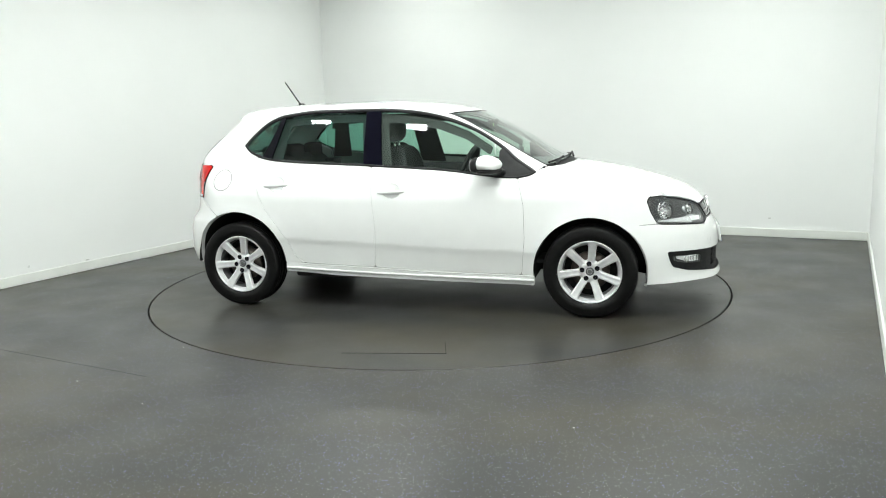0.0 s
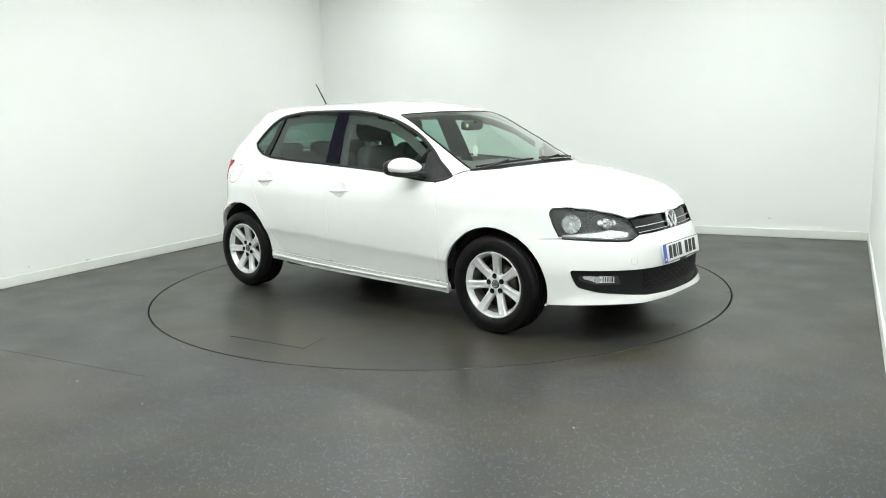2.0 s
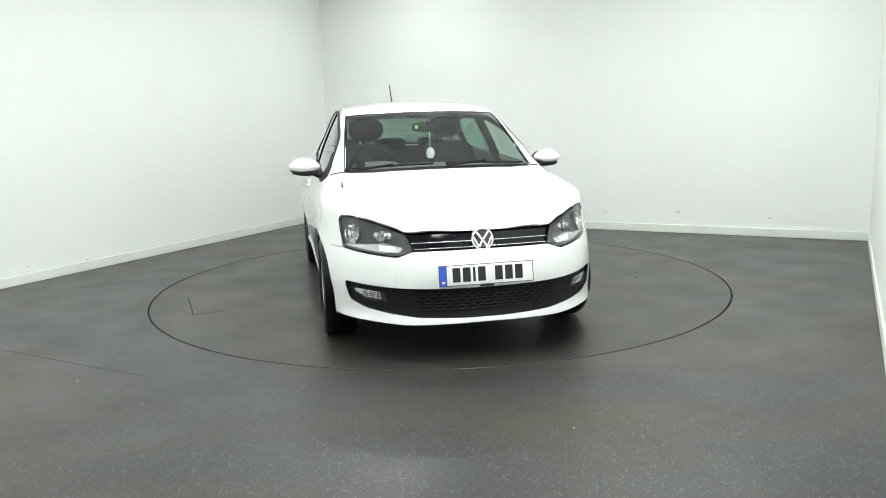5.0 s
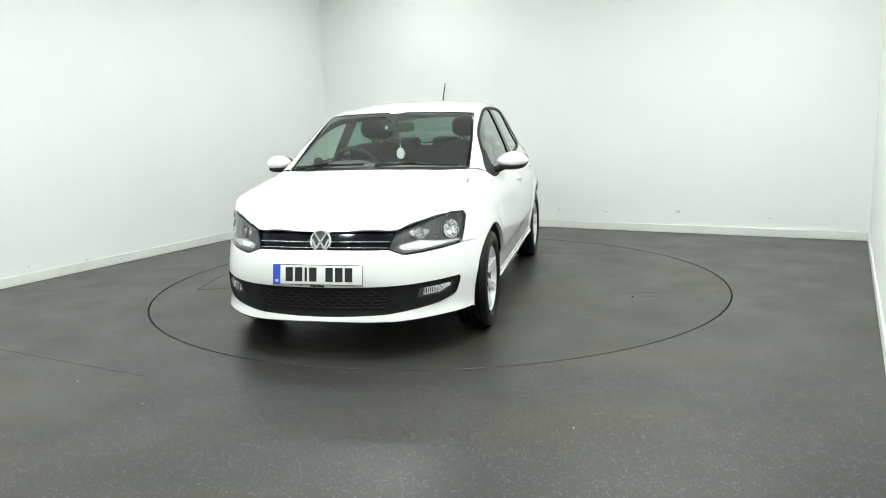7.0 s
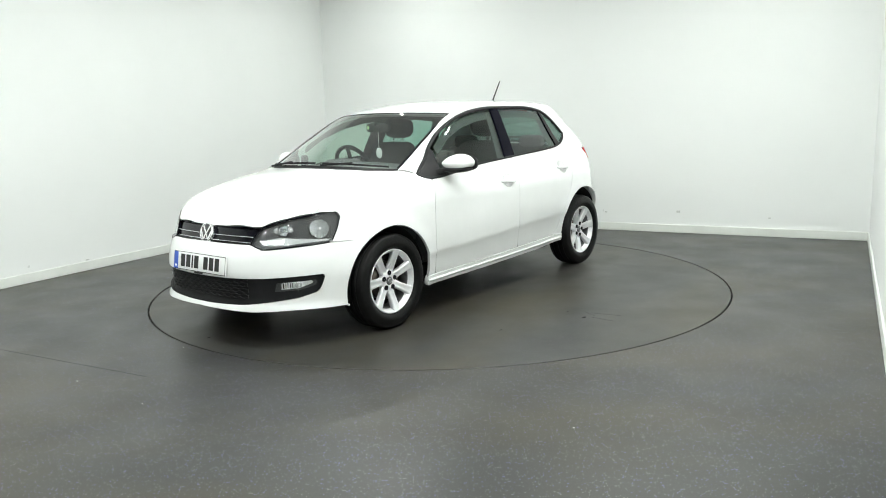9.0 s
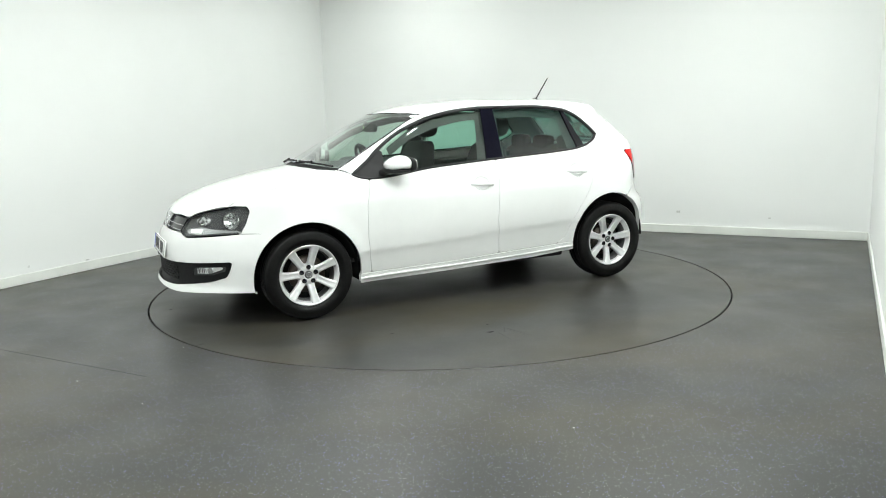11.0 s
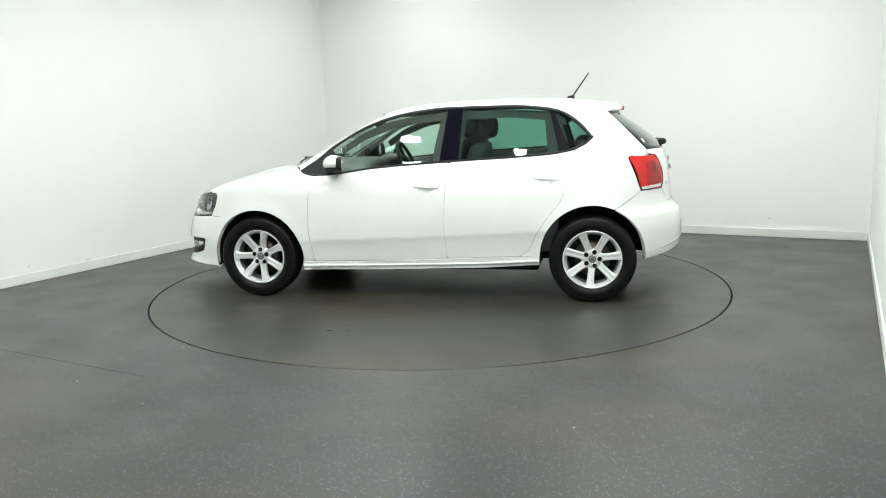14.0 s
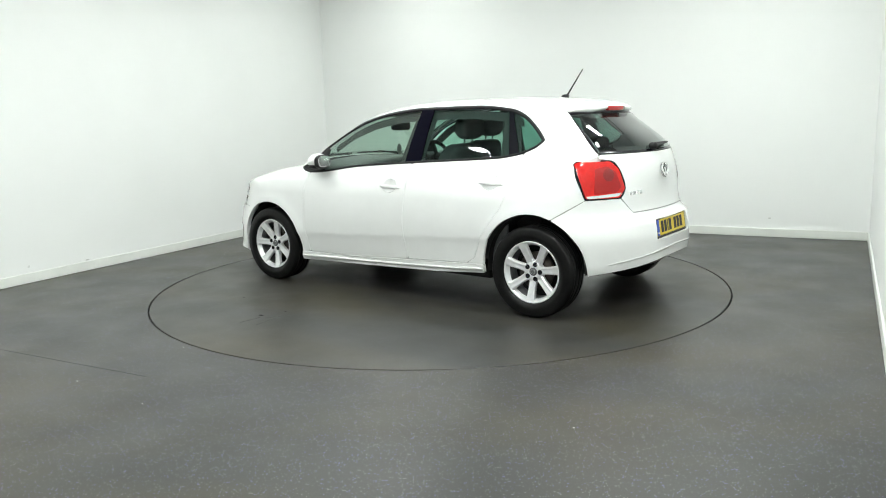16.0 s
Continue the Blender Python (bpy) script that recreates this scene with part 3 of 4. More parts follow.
def plate(root, name, m, face, strip_side):
    p = part(name, moved(block(-.006, .006, -.26, .26, -.0555, .0555, .004), m), face, root, face.name.split("_")[1] + " number plate")
    s = strip_side
    part("blue_band", moved(block(.0062, .0072, *sorted((s * .256, s * .216)), -.052, .052, 0), m), PLATE_BLUE, p, "blue band", False)
    part("white_mark", moved(block(.0073, .0077, *sorted((s * .244, s * .228)), -.04, -.028, 0), m), WHITE_CARD, p, "", False)
    y = s * .185
    for i, wdt in enumerate((.05, .05, .016, .05, .05, .05, .05)):
        if i == 4:
            y -= s * .038
        part("character_bar", moved(block(.0064, .0074, *sorted((y, y - s * wdt * .84)), -.036, .040, 0), m), INK, p, "", False)
        y -= s * (wdt * .84 + .0135)
    for q in ((-.259, .259, .0515, .0552), (-.259, .259, -.0552, -.0515), (-.259, -.2555, -.0515, .0515), (.2555, .259, -.0515, .0515)):
        part("plate_border", moved(block(.0062, .0068, *q, 0), m), INK, p, "", False)
    return p


def roundel(root, m, r):
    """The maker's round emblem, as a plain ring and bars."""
    e = part("emblem", moved(revolve([(.0005, .004), (r * .8, .004), (r * .84, .002)], 40, axis="x"), m), LAMP_DARK, root, "round emblem with a chrome ring")
    part("ring", moved(revolve([(r * .80, .002), (r * .83, .010), (r * .95, .011), (r, .004), (r, -.004)], 48, axis="x"), m), CHROME, e, "chrome ring")
    for a, b in (((-.50, .60), (-.02, -.08)), ((.50, .60), (.02, -.08)), ((-.78, .15), (-.36, -.68)), ((.78, .15), (.36, -.68)), ((-.36, -.68), (0, -.05)), ((.36, -.68), (0, -.05))):
        p, q = Vector((0, a[0] * r, a[1] * r)), Vector((0, b[0] * r, b[1] * r))
        d = (q - p).normalized()
        n = Vector((0, -d.z, d.y)) * r * .085
        V = [tuple(v + Vector((x, 0, 0))) for x in (.003, .009) for v in (p - n, q - n, q + n, p + n)]
        part("bar", moved((V, [(4, 5, 6, 7), (0, 1, 5, 4), (1, 2, 6, 5), (2, 3, 7, 6), (3, 0, 4, 7)]), m), CHROME, e, "", False)
    return e


def build_seat(root, x, y, width, back_tilt=.20):
    s = new("front_seat")
    s.parent = root
    s.matrix_local = pose(x, y, 0)
    tagged(s, "dark grey fabric front seat")
    part("cushion", superball((.12, 0, .48), (.28, width / 2, .10), .45, .45), DARK_FABRIC, s)
    lean = lambda p: Vector((p.x - (p.z + .3) * back_tilt + .03 * (abs(p.y) / width * 2) ** 2, p.y * (1 - .12 * (p.z + .3) / .6), p.z))
    part("backrest", superball((-.12, 0, .78), (.075, width / 2, .33), .4, .4, bend=lean), DARK_FABRIC, s)
    part("headrest", superball((-.285, 0, 1.222), (.068, .135, .086), .75, .6), DARK_FABRIC, s)
    for k in (-.05, .05):
        part("headrest_post", tube([(-.26, k, 1.04), (-.275, k, 1.18)], .007), CHROME, s)
    return s


def build_car():
    root = new("car")
    tagged(root, "white five-door hatchback with silver alloy wheels on the turntable", "car")

    # body panels of each side
    door_f = SEAM_A + [SILL[1], SEAM_B[2], SEAM_B[1], SEAM_B[0]] + BELT[2:0:-1]
    door_r = [SEAM_B[0], SEAM_B[1], SEAM_B[2]] + SEAM_C + [(-1.06, 1.041), BELT[5], BELT[4]]
    handles = [((-.072, .826), .060, .048), ((-.922, .872), .058, .050)]
    doors = {}
    for k, (name, outline, (hc, hx, hz)) in enumerate((("front_door", door_f, handles[0]), ("rear_door", door_r, handles[1]))):
        cup = ellipse(*hc, hx, hz)
        for s in (0, 1):
            flip = mirrored if s else (lambda g: g)
            door = part(name, flip(panel(outline, on_side, .016, .02, holes=[cup], hole_r=.004)), PAINT, root, "white painted door")
            bowl = lambda uv, hc=hc, hx=hx, hz=hz: -.016 * np.clip(1 - ((uv[:, 0] - hc[0]) / hx) ** 2 - ((uv[:, 1] - hc[1]) / hz) ** 2, 0, 1) - .0005
            doors[(name, s)] = door
            part("handle_recess", flip(panel(cup, on_side, .006, .004, gap=0, lift=bowl, depth=0)), PAINT, door)
            base = skin_xz([(hc[0] - .005, hc[1] - .008)])[0]
            part("handle", flip(superball((base[0], base[1] + .014, base[2]), (.098, .012, .0125), .8, .75, 36, 14,
                                          bend=lambda p: Vector((p.x, p.y - 1.8 * p.x ** 2, p.z + p.x * .05)))), PAINT, door, "white door handle")
    hood_line = [(p[0], p[2]) for p in skin_xy([(.955, .626), (1.05, .637), (1.132, .646), (1.3, .662), (1.448, .668), (1.56, .664), (1.64, .651), (1.703, .640)])]
    fender = [SEAM_A[0], (.847, .917), (.884, .940)] + hood_line + [(1.664, .777), (1.602, .775), (1.582, .745), (1.604, .68), (1.645, .605), (1.56, .604)] \
        + arc(WHEEL_X, ARCH_R, 54, 184, 26) + [(.88, .268)] + SEAM_A[:0:-1]
    both("front_wing", panel(fender, on_side, .014, .008, depth=.02), PAINT, root, "white front wing round the wheel arch")
    quarter = SEAM_C[::-1] + [(-.872, .318)] + arc(-WHEEL_X, ARCH_R, 2, 114, 24, REAR_ARCH_Z) \
        + [(-1.562, .768), (-1.520, .879), (-1.470, .998), (-1.575, 1.016), (-1.605, 1.04), (-1.47, 1.18), (-1.345, 1.302), (-1.30, 1.335)] + [(p[0], p[2]) for p in skin_xy([(-1.25, .479), (-1.12, .487), (-1.0, .496)])] \
        + [(-.942, 1.343), (-1.051, 1.303), (-1.176, 1.203), (-1.231, 1.140), (-1.183, 1.093), (-1.15, 1.077)]
    both("rear_quarter_panel", panel(quarter, on_side, .013, .01, depth=.02), PAINT, root, "white rear quarter panel with the wheel arch")
    rail_low = skin_xz(resample(DLO_TOP[:9], 60))
    rail_top = skin_xy(resample(ROOF_EDGE[:7], 60))
    both("roof_rail", between(rail_low, rail_top, 80, 9), PAINT, root, "white windscreen pillar and roof rail")
    sill = [(.886, .270)] + SILL[1:] + [(-.874, .262), (-.5, .236), (.2, .216), (.884, .205)]
    both("sill", panel(sill, on_side, .014, .006, lift=.006, depth=.03), PAINT, root, "white side sill")
    both("sill_ridge", ribbon(skin_xz([(.88, .238), (.2, .25), (-.5, .27), (-.87, .29)]), .018, .012, .012, 60, False), PAINT, root)

    # roof, bonnet, nose and tail
    roof = [(.402, 0), (.388, .15), (.352, .33), (.275, .545), (0, .527), (-.5, .512), (-1.0, .492), (-1.25, .478), (-1.29, .3), (-1.30, 0)]
    flat = lambda pts: pts + [(x, -y) for x, y in reversed(pts) if abs(y) > 1e-6]
    part("roof", panel(flat(roof), on_top, .02, .01), PAINT, root, "white painted roof")
    part("headliner", panel(flat([(x * .97, y * .96) for x, y in roof]), on_top, .04, .01, lift=-.035, depth=0), HEADLINER, root, "pale grey roof lining")
    bonnet = [(1.972, 0), (1.962, .15), (1.924, .36), (1.904, .414), (1.809, .533), (1.705, .634), (1.64, .648), (1.56, .661), (1.448, .665), (1.132, .644), (.965, .624), (1.035, .45), (1.082, .2), (1.092, 0)]
    part("bonnet", panel(flat(bonnet), on_top, .016, .008, depth=.02), PAINT, root, "white painted bonnet")
    cowl = [(1.090, 0), (1.080, .2), (1.033, .45), (.963, .622), (.925, .618), (.98, .45), (1.025, .2), (1.035, 0)]
    part("wiper_cowl", panel(flat(cowl), on_top, .012, .004, lift=-.012, depth=.02), BLACK_PLASTIC, root, "black plastic cowl below the windscreen")
    screen = [(1.045, 0), (1.035, .2), (.988, .45), (.935, .622), (.6, .585), (.27, .538), (.345, .33), (.383, .15), (.395, 0)]
    glass = part("windscreen", panel(flat(screen), on_top, .03, .03, lift=-.004, depth=0), SCREEN_GLASS, root, "green-tinted windscreen")
    glass.visible_shadow = False
    edge = skin_xy(resample([(.395, .0), (.383, .15), (.345, .33), (.275, .535), (.6, .582), (.93, .618)], 80))
    both("windscreen_border", ribbon(edge, .02, -.001, .004, 110, False), BLACK_GLOSS, glass, "black windscreen border")
    nose_top = nose_uv((2.003, 0, .609), (1.955, .370, .605), (1.933, .451, .574), (1.810, .599, .586), *skin_xz([(1.648, .602), (1.560, .602), (1.44, .602)]))
    arch_edge = nose_uv(*skin_xz(arc(WHEEL_X, ARCH_R, 57.5, -14, 12)))
    low = nose_uv((1.585, .790, .222), (1.807, .700, .226), (1.92, .60, .226), (2.04, .42, .219), (2.07, .30, .222), (2.088, 0, .226))
    hole = symmetric(nose_uv(*INTAKE))
    half = nose_top + arch_edge + low
    bumper = part("front_bumper", panel(symmetric(half), on_nose, .014, .008, holes=[hole], hole_r=.02, depth=.03), PAINT, root, "white front bumper")
    lower = part("lower_grille", panel(hole, on_nose, .016, .02, lift=-.018, depth=-.02, gap=0), BLACK_PLASTIC, bumper, "black plastic lower grille")
    for i in range(7):
        z = .296 + i * .017
        pts = on_nose(np.array([(u, z + .0035 * math.sin(u * 110 + i * math.pi)) for u in np.linspace(-.36, .36, 90)]))
        part("mesh_rib", ribbon(pts, .007, -.010, .010, 180, False), BLACK_PLASTIC, lower)
    for s in (1, -1):
        flip = mirrored if s < 0 else (lambda g: g)
        fog_o = nose_uv((1.934, .522, .333), (1.923, .536, .388), (1.836, .622, .393), (1.746, .694, .397), (1.754, .690, .364), (1.830, .631, .338))
        fog = part("fog_lamp", flip(panel(fog_o, on_nose, .01, .008, lift=-.016, depth=.0)), LAMP_DARK, bumper, "clear fog lamp in the lower grille")
        part("lens", flip(panel(fog_o, on_nose, .012, .008, lift=-.004, depth=.012)), CLEAR_LENS, fog)
        bright = nose_uv((1.925, .558, .346), (1.918, .566, .386), (1.835, .640, .390), (1.775, .688, .393), (1.782, .684, .375), (1.850, .634, .350))
        part("reflector", flip(panel(bright, on_nose, .008, .006, lift=-.010, depth=.006)), ALLOY, fog, "bright fluted reflector")
        bulb = settle([(1.845, .635, .370)])[0]
        nrm = Vector(normal_at(np.array([bulb]))[0])
        ring_m = Matrix.Translation(Vector(bulb) - nrm * .007) @ nrm.to_track_quat("X", "Z").to_matrix().to_4x4()
        part("fog_bulb", flip(moved(revolve([(.0005, .001), (.008, .002), (.011, -.001), (.016, .004), (.019, .003), (.020, -.004)], 24, axis="x"), ring_m)), REFLECTOR, fog)
        for i in range(6):
            k = i / 5
            x, y = 1.918 - .050 * k, .565 + .045 * k
            flute = settle([(x, y, .350 + .006 * k), (x, y, .368), (x, y, .384)])
            part("flute", flip(ribbon(flute, .0045 + .003 * (i % 2), -.0075, .004, 8, False)), LAMP_DARK if i % 3 == 1 else REFLECTOR, fog)
    sq = settle([(2.0, -.47 + dy, .468 + dz) for dy, dz in ((-.024, -.018), (0, -.018), (.024, -.018), (.024, .018), (0, .018), (-.024, .018), (-.024, -.018))])
    part("towing_eye_cover", ribbon(sq, .0014, .0004, .002, 60, False), PALE_JOINT_SHADE, bumper)
    # upper grille
    gh = symmetric(nose_uv(*GRILLE))
    grille = part("upper_grille", panel(gh, on_nose, .014, .012, lift=-.014, depth=-.016), BLACK_GLOSS, root, "gloss black radiator grille with chrome strips")
    for z, h in ((.655, .0035), (.618, .004)):
        y1 = .385
        pts = settle([(2.0 - .25 * y * y, y, z) for y in np.linspace(-y1, y1, 40)])
        part("chrome_strip", ribbon(pts, h, -.003, .01, 60, False), CHROME, grille, "chrome strip")
    roundel(root, Matrix.Translation((1.990, 0, .655)) @ pose(0, 0, 0, 0, -14, 0), .062)
    # headlamps
    LAMP = headlamp_outline()
    for s in (1, -1):
        flip = mirrored if s < 0 else (lambda g: g)
        hl = nose_uv(*LAMP)
        bowls = []
        for q, rr in (((1.696, .668, .686), .055), ((1.848, .530, .684), .033)):
            c = settle([q])[0]
            ax = (Vector(normal_at(np.array([c]))[0]) * .75 + Vector((.25, 0, 0))).normalized()
            bowls.append((rr, Matrix.Translation(Vector(c) - ax * .012) @ ax.to_track_quat("X", "Z").to_matrix().to_4x4()))
        cups = [nose_uv(*(m @ Vector((0, .97 * rr * math.cos(a), .97 * rr * math.sin(a))) for a in np.linspace(0, 2 * math.pi, 24, endpoint=False))) for rr, m in bowls]
        lamp = part("headlamp", flip(panel(hl, on_nose, .009, .012, lift=-.017, depth=-.016, holes=cups, hole_r=.002)), LAMP_DARK, root, "clear headlamp with a dark grey housing")
        part("lens", flip(panel(hl, on_nose, .014, .012, lift=-.001, depth=0)), CLEAR_LENS, lamp)
        rim = settle([*LAMP, LAMP[0]])
        part("lamp_seal", flip(ribbon(rim, .006, .0005, .006, 120, False)), BLACK_GLOSS, lamp)
        for rr, m in bowls:
            bowl = [(.0005, -.040), (rr * .3, -.037), (rr * .55, -.029), (rr * .8, -.014), (rr * .97, .000), (rr * 1.02, .003), (rr * 1.06, -.003), (rr * 1.06, -.012)]
            part("reflector", flip(moved(revolve(bowl, 18, axis="x"), m)), BOWL, lamp, "bright faceted reflector bowl", smooth=False)
            part("bulb_shield", flip(moved(superball((-.018, 0, 0), (.016, rr * .2, rr * .2), .8, .8, 20, 12), m)), REFLECTOR, lamp)
        for q in ((1.822, .560, .688), (1.872, .497, .686)):
            c = settle([q])[0]
            nrm = Vector(normal_at(np.array([c]))[0])
            m = Matrix.Translation(Vector(c) - nrm * .012) @ nrm.to_track_quat("X", "Z").to_matrix().to_4x4()
            part("side_lamp", flip(moved(revolve([(.0005, .005), (.006, .004), (.011, -.001), (.015, .003), (.017, -.004)], 20, axis="x"), m)), REFLECTOR, lamp, "small bright side lamp")
        strip = [(1.654, .711, .627), (1.798, .602, .634), (1.866, .527, .648), (1.941, .418, .626), (1.938, .452, .601), (1.873, .545, .599), (1.789, .622, .608), (1.655, .712, .616)]
        part("indicator_strip", flip(panel(nose_uv(*strip), on_nose, .012, .006, lift=-.011, depth=.006)), REFLECTOR, lamp, "silver indicator strip")
        amber = [(1.85, .548, .636), (1.915, .455, .632), (1.922, .468, .608), (1.868, .548, .606)]
        part("indicator", flip(panel(nose_uv(*amber), on_nose, .010, .006, lift=-.006, depth=.006)), PLATE_WHITE, lamp, "pale clear indicator lens")
    plate(root, "front_plate", Matrix.Translation((2.060, 0, .480)) @ pose(0, 0, 0, 0, -9, 0), PLATE_WHITE, -1)
    part("dealer_strip", moved(block(.004, .0078, -.04, .04, -.066, -.056, 0), Matrix.Translation((2.060, 0, .480)) @ pose(0, 0, 0, 0, -9, 0)), INK, root, "", False)

    # tail
    tl = tail_uv(*TAILLAMP)
    rear_top = tail_uv((-1.82, 0, .672), (-1.816, .2, .672), (-1.770, .428, .672), (-1.711, .512, .770), *skin_xz([(-1.560, .766), (-1.388, .652)]))
    rear_arch = tail_uv(*skin_xz(arc(-WHEEL_X, ARCH_R, 115, 184, 14, REAR_ARCH_Z)))
    rear_low = tail_uv(*skin_xz([(-1.592, .298)]), (-1.697, .68, .308), (-1.84, .45, .335), (-1.895, .2, .360), (-1.90, 0, .365))
    recess = tail_uv((-1.86, .275, .615), (-1.86, -.275, .615), (-1.89, -.30, .488), (-1.89, .30, .488))
    rb = part("rear_bumper", panel(symmetric(rear_top + rear_arch + rear_low), on_tail, .014, .008, depth=.03, holes=[recess], hole_r=.015), PAINT, root, "white rear bumper")
    part("plate_recess", panel(recess, on_tail, .02, .015, lift=-.046, depth=-.046, gap=0), PAINT, rb)
    fade = (.0045 * np.clip((1 - np.abs(np.linspace(-1, 1, 90))) * 4, -.1, 1) - .0005)[:, None]
    for z, y1 in ((.428, .735),):
        pts = settle([(-1.9 + .3 * y * y, y, z - .115 * abs(y) ** 1.5) for y in np.linspace(-y1, y1, 50)])
        part("bumper_crease", ribbon(pts, .012, fade, .012, 90, False), PAINT, rb)
    plate(root, "rear_plate", Matrix.Translation((-1.849, 0, .553)) @ pose(0, 0, 0, 0, -8, 180), PLATE_YELLOW, -1)
    part("dealer_strip", moved(block(.002, .0085, -.255, .255, -.070, -.057, 0), Matrix.Translation((-1.849, 0, .553)) @ pose(0, 0, 0, 0, -8, 180)), INK, root, "black strip under the plate", False)
    for s in (1, -1):
        flip = mirrored if s < 0 else (lambda g: g)
        lamp = part("tail_lamp", flip(panel(tl, on_tail, .012, .014, lift=.003, depth=.03)), RED_LENS, root, "red tail lamp with a clear lower strip")
        inner = [(-1.63, .56, .975), (-1.675, .515, .935), (-1.70, .492, .84), (-1.69, .53, .805), (-1.60, .66, .800), (-1.585, .63, .96)]
        part("inner_lens", flip(panel(tail_uv(*inner), on_tail, .012, .012, lift=.0045, depth=.004)), RED_DEEP, lamp, "darker red inner lens")
        c = settle([(-1.655, .57, .92)])[0]
        nrm = Vector(normal_at(np.array([c]))[0])
        m = Matrix.Translation(Vector(c) + nrm * .005) @ nrm.to_track_quat("X", "Z").to_matrix().to_4x4()
        part("round_lens", flip(moved(revolve([(.0005, .003), (.02, .003), (.026, .001), (.034, .002), (.04, -.001)], 32, axis="x"), m)), RED_RING, lamp)
        clear = [(-1.568, .706, .793), (-1.655, .60, .800), (-1.712, .497, .806), (-1.706, .522, .783), (-1.58, .695, .775)]
        part("reverse_lens", flip(panel(tail_uv(*clear), on_tail, .010, .005, lift=.0045, depth=.004)), REFLECTOR, lamp, "clear reversing lens strip")
        rim = settle([*TAILLAMP, TAILLAMP[0]])
        part("lamp_seal", flip(ribbon(rim, .007, .0035, .01, 120, False)), BLACK_GLOSS, lamp)
    gate_half = tail_uv((-1.745, 0, 1.042), (-1.72, .25, 1.044), (-1.605, .595, 1.046), (-1.60, .60, 1.020), (-1.661, .530, 1.005), (-1.698, .480, .945), (-1.725, .463, .827), (-1.711, .505, .776), (-1.765, .432, .676), (-1.816, .2, .676), (-1.82, 0, .676))
    gate = part("tailgate", panel(symmetric(gate_half), on_tail, .016, .012, depth=.02), PAINT, root, "white tailgate")
    win_half = tail_uv((-1.437, 0, 1.312), (-1.42, .3, 1.31), (-1.345, .505, 1.302), (-1.475, .555, 1.175), (-1.602, .592, 1.052), (-1.72, .25, 1.049), (-1.745, 0, 1.048))
    rw = part("rear_window", panel(symmetric(win_half), on_tail, .025, .02, lift=-.003, depth=0), REAR_GLASS, gate, "dark tinted rear window")
    rw.visible_shadow = False
    edge = on_tail(np.array(resample(win_half, 90)))
    both("window_border", ribbon(edge, .03, -.002, .004, 120, False), BLACK_GLOSS, rw, "black rear window border")
    # roof spoiler
    top_edge = skin_xy([(-1.298, y) if abs(y) < .3 else (-1.298 + .3 * (abs(y) - .3), y) for y in np.linspace(-.478, .478, 30)])
    V, F = [], []
    n = 30
    for (x, y, z) in top_edge:
        k = abs(y) / .478
        back, drop = .152 - .060 * k ** 3, .040 + .004 * k * k
        V += [(x, y, z), (x - back * .4, y * .995, z - drop * .22), (x - back * .8, y * .99, z - drop * .7), (x - back, y * .985, z - drop - .004), (x - back * 1.01, y * .985, z - drop - .016), (x - back * .85, y * .98, z - drop - .030),
              (x - back * .3, y * .98, z - drop - .050)]
    for i in range(n - 1):
        F += [(i * 7 + j, i * 7 + j + 1, i * 7 + j + 8, i * 7 + j + 7) for j in range(6)]
    F += [tuple(range(6, -1, -1)), tuple(range((n - 1) * 7, n * 7))]
    spoiler = part("roof_spoiler", (V, [tuple(reversed(f)) for f in F]), PAINT, root, "white roof spoiler over the rear window")
    zb = top_edge[15][2]
    part("brake_light", block(-1.457, -1.426, -.130, .130, zb - .076, zb - .046, .004), RED_DEEP, spoiler, "dark red high brake light")
    # sticker, emblem, name bar, rear wiper
    spot = on_tail(np.array([tail_uv((-1.545, .535, 1.105))[0]]))[0]
    nrm = Vector(normal_at(np.array([spot]))[0])
    m = Matrix.Translation(Vector(spot) + nrm * .002) @ nrm.to_track_quat("X", "Z").to_matrix().to_4x4() @ Matrix.Scale(.62, 4, (0, 1, 0))
    part("sticker", moved(revolve([(.0005, .0015), (.020, .0015), (.022, 0)], 24, axis="x"), m), WHITE_CARD, rw, "small white round sticker")
    roundel(gate, Matrix.Translation((-1.797, 0, .917)) @ pose(0, 0, 0, 0, -10, 180), .052)
    for k in range(4):
        c = settle([(-1.75, .425 - k * .034, .795)])[0]
        part("name_bar", block(c[0] - .004, c[0] + .003, c[1] - .012, c[1] + .012, c[2] - .011, c[2] + .011, .002), CHROME, gate, "chrome name bar", False)
    wp = settle([(-1.73, .06, 1.068), (-1.72, -.08, 1.074), (-1.70, -.26, 1.078)]) + np.array([-.012, 0, .009])
    wiper = part("rear_wiper", tube(resample(wp, 10), .019, 8, .007), BLACK_PLASTIC, rw, "black rear wiper")
    part("wiper_pivot", superball(wp[0], (.03, .032, .024), .8, .8, 20, 12), BLACK_PLASTIC, wiper)

    # side glass and black trim
    front_glass = [(.640, .928), (.262, .962), (-.150, .987), (-.205, 1.352), (.015, 1.338), (.234, 1.294), (.40, 1.232), (.56, 1.14), (.640, 1.07)]
    rear_glass = [(-.300, 1.0), (-.6, 1.014), (-1.0, 1.040), (-.985, 1.12), (-.922, 1.338), (-.65, 1.358), (-.315, 1.357)]
    quarter_glass = [(-1.075, 1.06), (-1.175, 1.10), (-1.215, 1.14), (-1.165, 1.203), (-1.045, 1.297), (-.955, 1.330)]
